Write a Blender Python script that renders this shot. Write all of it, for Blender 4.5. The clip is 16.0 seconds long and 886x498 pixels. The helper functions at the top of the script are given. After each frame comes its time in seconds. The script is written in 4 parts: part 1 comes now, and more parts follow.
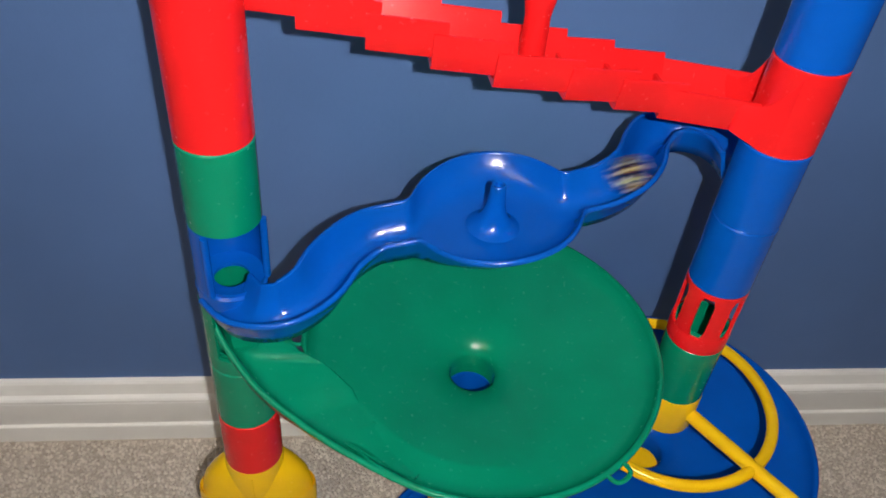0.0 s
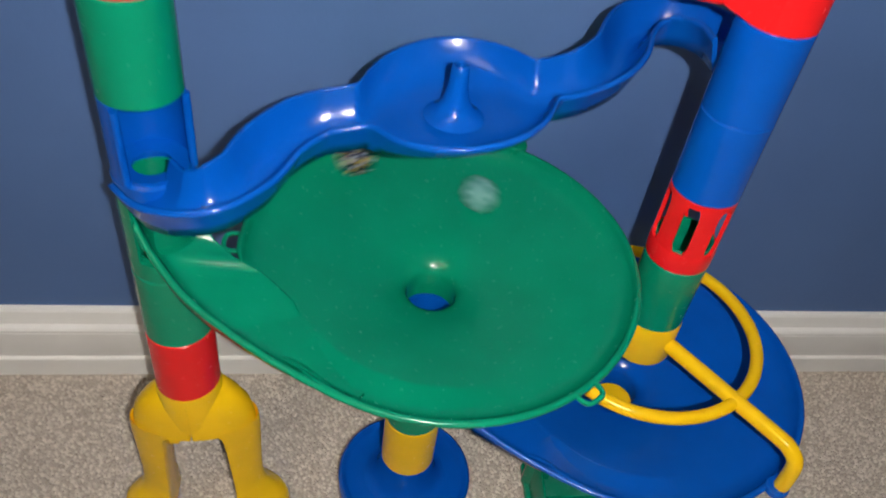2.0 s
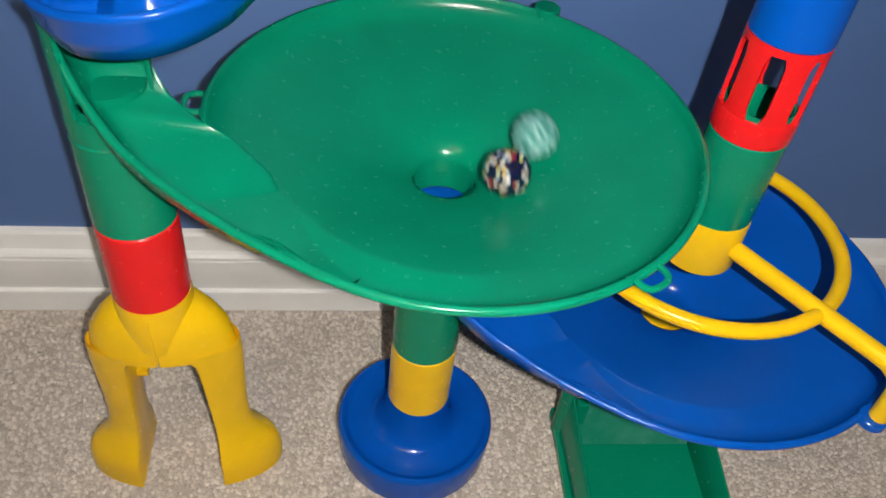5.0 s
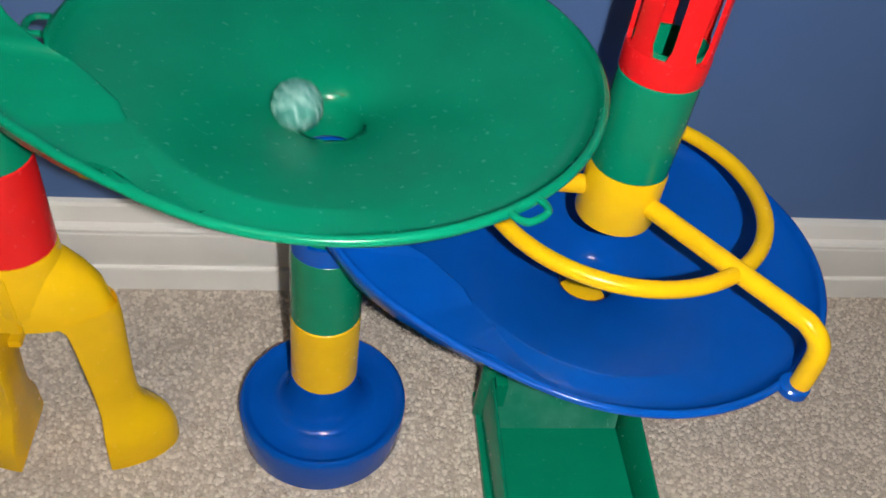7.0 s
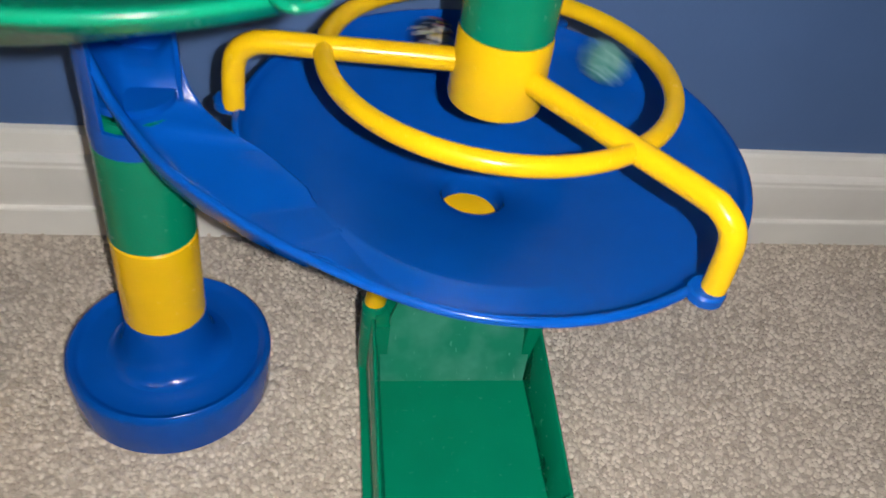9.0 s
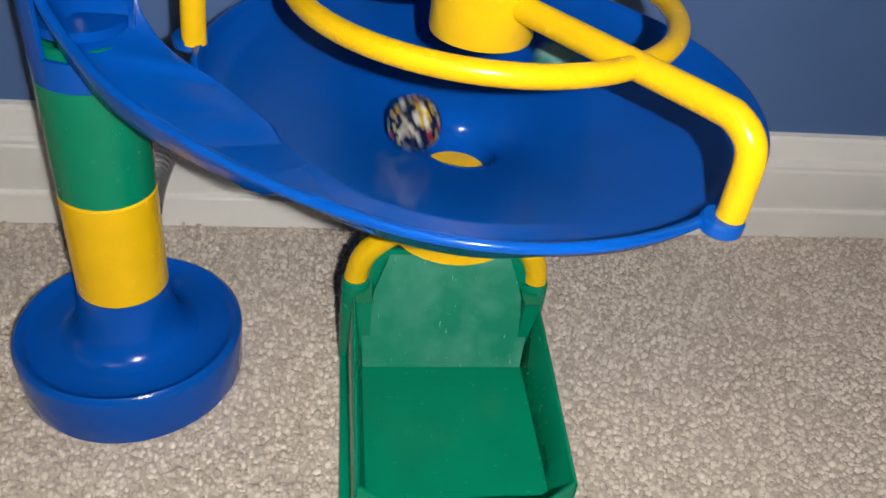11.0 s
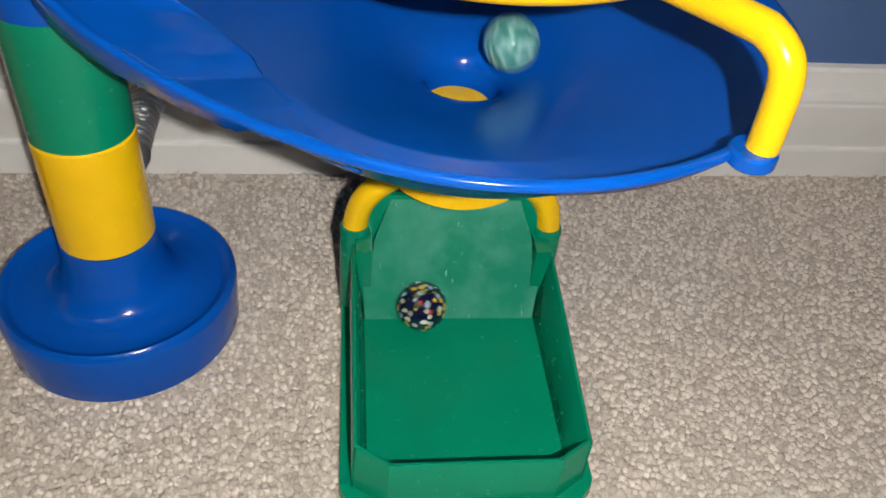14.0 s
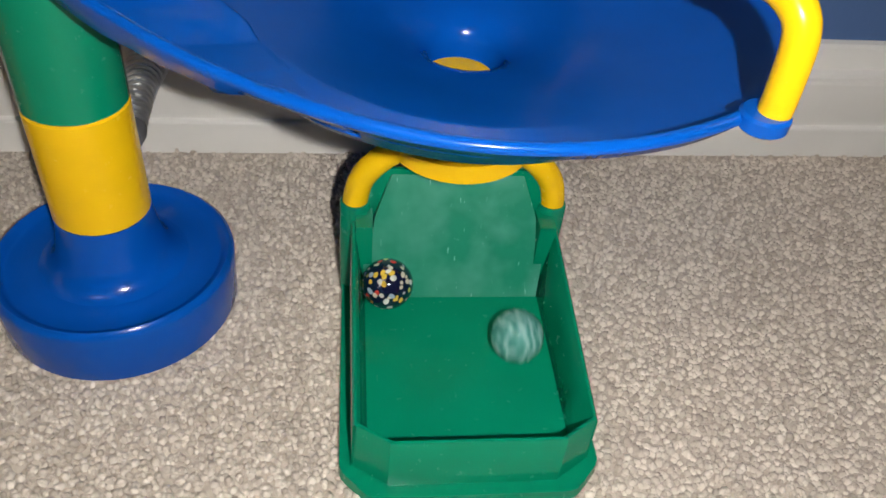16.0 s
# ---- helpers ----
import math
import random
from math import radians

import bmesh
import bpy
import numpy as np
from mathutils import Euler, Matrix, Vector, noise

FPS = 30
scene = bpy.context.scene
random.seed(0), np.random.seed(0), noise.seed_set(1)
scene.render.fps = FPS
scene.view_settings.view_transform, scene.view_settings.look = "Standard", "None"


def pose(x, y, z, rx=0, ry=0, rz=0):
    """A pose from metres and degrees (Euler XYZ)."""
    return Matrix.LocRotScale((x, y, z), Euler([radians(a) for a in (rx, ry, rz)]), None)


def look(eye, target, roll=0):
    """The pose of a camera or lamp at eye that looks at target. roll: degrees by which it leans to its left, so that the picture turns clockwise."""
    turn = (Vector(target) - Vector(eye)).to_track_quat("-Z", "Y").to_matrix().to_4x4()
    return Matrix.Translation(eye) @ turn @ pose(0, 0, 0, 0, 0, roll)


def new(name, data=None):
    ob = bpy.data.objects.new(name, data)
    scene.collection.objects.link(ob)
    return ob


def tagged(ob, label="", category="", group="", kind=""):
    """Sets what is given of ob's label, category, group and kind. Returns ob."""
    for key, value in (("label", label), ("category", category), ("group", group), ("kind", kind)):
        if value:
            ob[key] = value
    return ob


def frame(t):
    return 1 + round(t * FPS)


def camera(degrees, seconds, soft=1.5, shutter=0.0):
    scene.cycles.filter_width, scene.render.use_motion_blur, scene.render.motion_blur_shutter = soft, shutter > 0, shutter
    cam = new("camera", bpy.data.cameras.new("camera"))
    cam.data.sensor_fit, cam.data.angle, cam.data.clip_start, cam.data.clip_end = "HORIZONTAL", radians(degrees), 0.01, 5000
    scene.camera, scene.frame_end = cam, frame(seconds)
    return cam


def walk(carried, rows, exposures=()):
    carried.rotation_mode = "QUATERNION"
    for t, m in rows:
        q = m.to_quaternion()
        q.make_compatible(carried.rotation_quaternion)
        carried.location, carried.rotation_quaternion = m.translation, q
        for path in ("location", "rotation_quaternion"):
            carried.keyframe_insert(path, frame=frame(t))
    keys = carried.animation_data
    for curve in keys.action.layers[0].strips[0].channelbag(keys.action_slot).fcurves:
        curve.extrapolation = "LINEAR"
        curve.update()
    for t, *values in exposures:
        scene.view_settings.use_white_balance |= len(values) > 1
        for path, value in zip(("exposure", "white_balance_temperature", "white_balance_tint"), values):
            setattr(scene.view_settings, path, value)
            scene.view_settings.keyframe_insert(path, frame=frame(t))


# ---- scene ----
cam = camera(58.02, 16.0, soft=1.7, shutter=0.5)
PATH = [
    (0, (-0.0932, -0.5181, 0.7275), (0.0458, 0.3759, -0.0608), 6.18),
    (0.5, (-0.0945, -0.5134, 0.7227), (0.0449, 0.3660, -0.0817), 6.65),
    (1, (-0.0959, -0.5120, 0.7162), (0.0427, 0.3571, -0.0996), 6.98),
    (1.5, (-0.0930, -0.5136, 0.7031), (0.0520, 0.3534, -0.1137), 7.52),
    (2, (-0.0714, -0.5049, 0.6548), (0.1011, 0.3586, -0.1605), 8.81),
    (2.5, (-0.0620, -0.4923, 0.5972), (0.0860, 0.3593, -0.2351), 8.03),
    (3, (-0.0607, -0.4756, 0.5616), (0.0957, 0.3867, -0.2581), 8.06),
    (3.5, (-0.0624, -0.4812, 0.5532), (0.0803, 0.3802, -0.2699), 7.19),
    (5.8, (-0.0406, -0.4723, 0.5241), (0.1210, 0.3802, -0.3046), 8.30),
    (6, (-0.0316, -0.4743, 0.5191), (0.1336, 0.3824, -0.3048), 8.60),
    (6.5, (-0.0153, -0.4784, 0.5070), (0.1632, 0.3887, -0.3031), 9.40),
    (7, (-0.0035, -0.4756, 0.4942), (0.1769, 0.3936, -0.3132), 9.11),
    (7.5, (0.0094, -0.4747, 0.4827), (0.1963, 0.3864, -0.3319), 9.21),
    (8, (0.0168, -0.4739, 0.4761), (0.1943, 0.3973, -0.3297), 8.86),
    (8.5, (0.0423, -0.4713, 0.4477), (0.2359, 0.4016, -0.3527), 9.50),
    (9, (0.0754, -0.4589, 0.4003), (0.2853, 0.4226, -0.3865), 9.49),
    (9.2, (0.0824, -0.4569, 0.3803), (0.2816, 0.4429, -0.3887), 9.09),
    (11.3, (0.0941, -0.4604, 0.3387), (0.2958, 0.4750, -0.3852), 7.99),
    (11.5, (0.0951, -0.4584, 0.3407), (0.2902, 0.4734, -0.3898), 7.49),
    (12, (0.0983, -0.4542, 0.3336), (0.2857, 0.4753, -0.4019), 7.14),
    (12.5, (0.1015, -0.4490, 0.3268), (0.2811, 0.4727, -0.4203), 6.82),
    (13, (0.1036, -0.4423, 0.3205), (0.2745, 0.4653, -0.4458), 6.78),
    (13.5, (0.1044, -0.4409, 0.3196), (0.2761, 0.4531, -0.4621), 6.91),
    (14, (0.1068, -0.4406, 0.3196), (0.2736, 0.4518, -0.4650), 6.47),
    (14.5, (0.1090, -0.4392, 0.3174), (0.2677, 0.4500, -0.4726), 5.89),
    (15, (0.1105, -0.4386, 0.3164), (0.2692, 0.4505, -0.4737), 5.92),
    (15.5, (0.1109, -0.4389, 0.3135), (0.2716, 0.4480, -0.4787), 6.01),
    (16, (0.1084, -0.4396, 0.3087), (0.2707, 0.4450, -0.4858), 6.34),
]
walk(cam, [(t, look(eye, target, roll)) for t, eye, target, roll in PATH], [(0, 0.32), (2, 0.20), (3.5, 0.10), (7, -0.04), (9, -0.36), (12, -0.56), (16, -0.70)])
TORCH_POWER = 18000.0

# torch: the small white lamp of the device, held beside the lens; it travels with the viewer
TORCH_SHIFT = pose(0.040, -0.006, 0.060)

# ---- world and light ----
world = bpy.data.worlds.new("room_light")
scene.world = world
world.use_nodes = True
world.node_tree.nodes["Background"].inputs[0].default_value = (1.0, 0.86, 0.68, 1)
world.node_tree.nodes["Background"].inputs[1].default_value = 0.085
# unseen lamp added to fill shadows warmly, wide, high behind the viewer's left shoulder
room_fill = new("warm_room_fill", bpy.data.lights.new("warm_room_fill", "AREA"))
room_fill.data.shape, room_fill.data.size = "DISK", 0.9
room_fill.data.energy, room_fill.data.color = 12.0, (1.0, 0.80, 0.56)
room_fill.matrix_basis = look((-0.75, -1.25, 2.36), (-0.2, -0.2, 0.0))

# ---- materials ----
def nodes_of(name):
    m = bpy.data.materials.new(name)
    m.use_nodes = True
    return m, m.node_tree.nodes, m.node_tree.links, m.node_tree.nodes["Principled BSDF"]


def noise_node(n, l, scale, detail=3.0, coord="Object", rough=0.5):
    tc = n.new("ShaderNodeTexCoord")
    t = n.new("ShaderNodeTexNoise")
    t.inputs["Scale"].default_value, t.inputs["Detail"].default_value, t.inputs["Roughness"].default_value = scale, detail, rough
    l.new(tc.outputs[coord], t.inputs["Vector"])
    return t


def ramp(n, l, source, stops):
    r = n.new("ShaderNodeValToRGB")
    while len(r.color_ramp.elements) < len(stops):
        r.color_ramp.elements.new(0.5)
    for e, (p, c) in zip(r.color_ramp.elements, stops):
        e.position, e.color = p, (*c, 1)
    l.new(source, r.inputs[0])
    return r


def bump(n, l, source, bs, strength, distance):
    b = n.new("ShaderNodeBump")
    b.inputs["Strength"].default_value, b.inputs["Distance"].default_value = strength, distance
    l.new(source, b.inputs["Height"])
    l.new(b.outputs[0], bs.inputs["Normal"])


def plastic(name, colour, rough=0.22):
    """Glossy moulded toy plastic with faint ripples, dust and scuffs."""
    m, n, l, bs = nodes_of(name)
    a = noise_node(n, l, 30, 4)
    lo, hi = [c * 0.93 for c in colour], [min(1, c * 1.05) for c in colour]
    l.new(ramp(n, l, a.outputs[0], [(0.3, lo), (0.7, hi)]).outputs[0], bs.inputs["Base Color"])
    b = noise_node(n, l, 220, 5, rough=0.65)
    r = ramp(n, l, b.outputs[0], [(0.45, (rough,) * 3), (0.75, (rough + 0.08,) * 3)])
    l.new(r.outputs[0], bs.inputs["Roughness"])
    bs.inputs["Specular IOR Level"].default_value = 0.3
    bs.inputs["Subsurface Weight"].default_value = 0.0
    c = noise_node(n, l, 45, 2)
    bump(n, l, c.outputs[0], bs, 0.05, 0.0015)
    return m


RED = plastic("red_plastic", (0.74, 0.012, 0.014))
GREEN = plastic("green_plastic", (0.001, 0.212, 0.112))
BLUE = plastic("blue_plastic", (0.001, 0.080, 0.43), 0.18)
YELLOW = plastic("yellow_plastic", (0.86, 0.52, 0.006))


def frosted_glare(name):
    """Frosted green plastic: torch sheen painted as pale patches, and short scratches."""
    m, n, l, bs = nodes_of(name)
    # paler green in patches stands in for the torch's glare
    glare = ramp(n, l, noise_node(n, l, 38, 3).outputs[0], [(0.38, (0.006, 0.205, 0.120)), (0.66, (0.060, 0.290, 0.205))])
    tc, mp = n.new("ShaderNodeTexCoord"), n.new("ShaderNodeMapping")
    mp.inputs["Rotation"].default_value = (0, 0.7, 0)
    mp.inputs["Scale"].default_value = (900, 200, 150)
    l.new(tc.outputs["Object"], mp.inputs["Vector"])
    v = n.new("ShaderNodeTexNoise")
    v.inputs["Scale"].default_value = 1.0
    l.new(mp.outputs[0], v.inputs["Vector"])
    mark = ramp(n, l, v.outputs[0], [(0.71, (0, 0, 0)), (0.76, (1, 1, 1))])
    mix = n.new("ShaderNodeMix")
    mix.data_type = "RGBA"
    l.new(mark.outputs[0], mix.inputs["Factor"])
    l.new(glare.outputs[0], mix.inputs[6])
    mix.inputs[7].default_value = (0.22, 0.46, 0.38, 1)
    l.new(mix.outputs[2], bs.inputs["Base Color"])
    bs.inputs["Roughness"].default_value = 0.40
    return m


GREEN_FROSTED_GLARE = frosted_glare("green_frosted_glare_plastic")


def paint(name, colour, rough, grain, depth):
    m, n, l, bs = nodes_of(name)
    a = noise_node(n, l, 6, 5)
    l.new(ramp(n, l, a.outputs[0], [(0.3, [c * 0.90 for c in colour]), (0.7, [min(1, c * 1.08) for c in colour])]).outputs[0], bs.inputs["Base Color"])
    b = noise_node(n, l, grain, 4)
    bump(n, l, b.outputs[0], bs, 0.25, depth)
    bs.inputs["Roughness"].default_value = rough
    return m


WALL = paint("blue_wall_paint", (0.080, 0.156, 0.35), 0.5, 260, 0.0006)
WHITE = paint("white_trim_paint", (0.86, 0.85, 0.82), 0.4, 90, 0.0006)
CEILING = paint("ceiling_paint", (0.75, 0.74, 0.70), 0.9, 90, 0.001)


def carpet_material(name, dark, light, island):
    m, n, l, bs = nodes_of(name)
    a = noise_node(n, l, 9, 4)
    if island:
        g = n.new("ShaderNodeNewGeometry")
        mix = n.new("ShaderNodeMath")
        mix.operation = "MULTIPLY_ADD"
        l.new(g.outputs["Random Per Island"], mix.inputs[0])
        mix.inputs[1].default_value = 0.75
        half = n.new("ShaderNodeMath")
        half.operation = "MULTIPLY"
        l.new(a.outputs[0], half.inputs[0])
        half.inputs[1].default_value = 0.30
        l.new(half.outputs[0], mix.inputs[2])
        source = mix.outputs[0]
    else:
        source = noise_node(n, l, 300, 3).outputs[0]
    l.new(ramp(n, l, source, [(0.15, dark), (0.85, light)]).outputs[0], bs.inputs["Base Color"])
    b = noise_node(n, l, 1800, 2)
    bump(n, l, b.outputs[0], bs, 0.5, 0.0008)
    bs.inputs["Roughness"].default_value = 0.95
    bs.inputs["Specular IOR Level"].default_value = 0.15
    bs.inputs["Sheen Weight"].default_value = 0.15
    return m


CARPET = carpet_material("carpet_backing", (0.42, 0.365, 0.31), (0.60, 0.54, 0.47), False)
PILE = carpet_material("carpet_pile_yarn", (0.46, 0.40, 0.34), (0.76, 0.69, 0.61), True)

m, n, l, bs = nodes_of("steel_spring")
bs.inputs["Metallic"].default_value, bs.inputs["Roughness"].default_value = 1.0, 0.40
bs.inputs["Base Color"].default_value = (0.78, 0.77, 0.74, 1)
STEEL = m
m, n, l, bs = nodes_of("grey_rubber")
bs.inputs["Base Color"].default_value, bs.inputs["Roughness"].default_value = (0.12, 0.12, 0.12, 1), 0.7
RUBBER = m


def marble_confetti():
    """Dark navy glass with flecks of cream, yellow, red and pale blue."""
    m, n, l, bs = nodes_of("confetti_glass")
    tc = n.new("ShaderNodeTexCoord")
    wob = noise_node(n, l, 90, 2)
    add = n.new("ShaderNodeVectorMath")
    add.operation = "MULTIPLY_ADD"
    l.new(wob.outputs["Color"], add.inputs[0])
    add.inputs[1].default_value = (0.004, 0.004, 0.004)
    l.new(tc.outputs["Object"], add.inputs[2])
    v = n.new("ShaderNodeTexVoronoi")
    v.inputs["Scale"].default_value = 320
    l.new(add.outputs[0], v.inputs["Vector"])
    sep = n.new("ShaderNodeSeparateColor")
    l.new(v.outputs["Color"], sep.inputs[0])
    pick = ramp(n, l, sep.outputs[0], [(0.0, (0.55, 0.50, 0.38)), (0.28, (0.62, 0.42, 0.05)), (0.45, (0.30, 0.38, 0.45)), (0.6, (0.45, 0.04, 0.03)), (0.72, (0.50, 0.55, 0.12)), (0.85, (0.6, 0.6, 0.55))])
    pick.color_ramp.interpolation = "CONSTANT"
    mask = ramp(n, l, v.outputs["Distance"], [(0.44, (1, 1, 1)), (0.52, (0, 0, 0))])
    some = ramp(n, l, sep.outputs[1], [(0.28, (0, 0, 0)), (0.32, (1, 1, 1))])
    both = n.new("ShaderNodeMath")
    both.operation = "MULTIPLY"
    l.new(mask.outputs[0], both.inputs[0])
    l.new(some.outputs[0], both.inputs[1])
    mix = n.new("ShaderNodeMix")
    mix.data_type = "RGBA"
    l.new(both.outputs[0], mix.inputs["Factor"])
    mix.inputs[6].default_value = (0.006, 0.008, 0.030, 1)
    l.new(pick.outputs[0], mix.inputs[7])
    l.new(mix.outputs[2], bs.inputs["Base Color"])
    bs.inputs["Roughness"].default_value = 0.06
    bs.inputs["Coat Weight"].default_value = 0.6
    return m


def marble_teal():
    """Pale teal swirled glass, part see-through."""
    m, n, l, bs = nodes_of("teal_swirl_glass")
    tc = n.new("ShaderNodeTexCoord")
    w = n.new("ShaderNodeTexWave")
    w.inputs["Scale"].default_value, w.inputs["Distortion"].default_value, w.inputs["Detail"].default_value = 55, 9, 3
    w.inputs["Detail Scale"].default_value = 2.0
    l.new(tc.outputs["Object"], w.inputs["Vector"])
    l.new(ramp(n, l, w.outputs[0], [(0.1, (0.08, 0.30, 0.26)), (0.55, (0.14, 0.41, 0.37)), (0.95, (0.33, 0.58, 0.54))]).outputs[0], bs.inputs["Base Color"])
    bs.inputs["Roughness"].default_value = 0.07
    bs.inputs["Transmission Weight"].default_value = 0.25
    bs.inputs["Coat Weight"].default_value = 0.5
    return m


CONFETTI, TEAL = marble_confetti(), marble_teal()

m, n, l, bs = nodes_of("torch_glow")
bs.inputs["Base Color"].default_value = (1, 1, 1, 1)
bs.inputs["Emission Color"].default_value = (1.0, 0.96, 0.91, 1)
bs.inputs["Emission Strength"].default_value = TORCH_POWER
GLOW = m

# ---- mesh helpers ----
def finish(name, verts, faces, material, parent=None, label="", smooth=True, at=None, sharp=40):
    me = bpy.data.meshes.new(name)
    me.from_pydata([tuple(v) for v in verts], [], faces)
    bm = bmesh.new()
    bm.from_mesh(me)
    bmesh.ops.remove_doubles(bm, verts=bm.verts, dist=1e-6)
    bmesh.ops.recalc_face_normals(bm, faces=bm.faces)
    for f in bm.faces:
        f.smooth = smooth
    for e in bm.edges:
        if len(e.link_faces) == 2 and e.calc_face_angle(0) > radians(sharp):
            e.smooth = False
    bm.to_mesh(me)
    bm.free()
    me.materials.append(material)
    ob = new(name, me)
    if parent:
        ob.parent = parent
    if label:
        tagged(ob, label)
    if at is not None:
        ob.matrix_basis = at
    return ob


def grid_faces(rows, cols, wrap_r=False, wrap_c=False):
    out = []
    for i in range(rows if wrap_r else rows - 1):
        for j in range(cols if wrap_c else cols - 1):
            a, b = i * cols + j, i * cols + (j + 1) % cols
            c, d = ((i + 1) % rows) * cols + (j + 1) % cols, ((i + 1) % rows) * cols + j
            out.append((a, b, c, d))
    return out


def revolve(profile, steps=64, centre=(0, 0)):
    """A closed profile of (r, z) turned about z."""
    verts = []
    for i in range(steps):
        a = 2 * math.pi * i / steps
        verts += [(centre[0] + r * math.cos(a), centre[1] + r * math.sin(a), z) for r, z in profile]
    return verts, grid_faces(steps, len(profile), True, True)


def rounded(points, radius, steps=4):
    """Round the corners of a closed 2D polygon."""
    out = []
    k = len(points)
    for i in range(k):
        p0, p1, p2 = (Vector(points[(i + d) % k]) for d in (-1, 0, 1))
        u, v = p0 - p1, p2 - p1
        cut = min(radius, 0.45 * u.length, 0.45 * v.length)
        a, b = p1 + u.normalized() * cut, p1 + v.normalized() * cut
        for s in range(steps + 1):
            f = s / steps
            out.append(tuple((1 - f) ** 2 * a + 2 * f * (1 - f) * p1 + f * f * b))
    return out


def smooth_path(points, per=10):
    """A Catmull-Rom line through points."""
    pts = [Vector(p) for p in points]
    pts = [pts[0] * 2 - pts[1]] + pts + [pts[-1] * 2 - pts[-2]]
    out = []
    for i in range(1, len(pts) - 2):
        a, b, c, d = pts[i - 1:i + 3]
        for s in range(per):
            t = s / per
            out.append(0.5 * ((2 * b) + (c - a) * t + (2 * a - 5 * b + 4 * c - d) * t * t + (3 * b - a - 3 * c + d) * t ** 3))
    out.append(pts[-2])
    return out


def rod(path, radius, steps=14, closed=False):
    """A round bar along a path of points; radius may be a function of 0..1."""
    path = [Vector(p) for p in path]
    k = len(path)
    verts = []
    side = None
    for i, p in enumerate(path):
        if closed:
            t = path[(i + 1) % k] - path[i - 1]
        else:
            t = path[min(i + 1, k - 1)] - path[max(i - 1, 0)]
        t.normalize()
        if side is None:
            side = t.orthogonal().normalized()
        side = (side - t * side.dot(t)).normalized()
        up = t.cross(side)
        r = radius(i / (k - 1)) if callable(radius) else radius
        verts += [tuple(p + (side * math.cos(2 * math.pi * j / steps) + up * math.sin(2 * math.pi * j / steps)) * r) for j in range(steps)]
    faces = grid_faces(k, steps, closed, True)
    if not closed:
        faces += [tuple(range(steps)), tuple(range((k - 1) * steps, k * steps))]
    return verts, faces


def sweep(stations):
    """A solid skin through closed sections, one list of points each, with both ends capped."""
    cols = len(stations[0])
    verts = [v for s in stations for v in s]
    faces = grid_faces(len(stations), cols, False, True)
    faces += [tuple(range(cols)), tuple(range((len(stations) - 1) * cols, len(stations) * cols))]
    return verts, faces


def joined(*sets):
    verts, faces = [], []
    for v, f in sets:
        k = len(verts)
        verts += list(v)
        faces += [tuple(i + k for i in q) for q in f]
    return verts, faces


def box(x0, x1, y0, y1, z0, z1):
    v = [(x, y, z) for x in (x0, x1) for y in (y0, y1) for z in (z0, z1)]
    return v, [(0, 1, 3, 2), (4, 6, 7, 5), (0, 4, 5, 1), (2, 3, 7, 6), (0, 2, 6, 4), (1, 5, 7, 3)]


def empty(name, m=None):
    ob = new(name)
    ob.empty_display_size = 0.02
    if m is not None:
        ob.matrix_basis = m
    return ob


TR = 0.0222  # outer radius of the tubes


def tube_profile(h, r=TR, wall=0.0022):
    b = 0.0009
    return [(r - wall, 0), (r - b, 0), (r, b), (r, h - b), (r - b, h), (r - wall, h)]


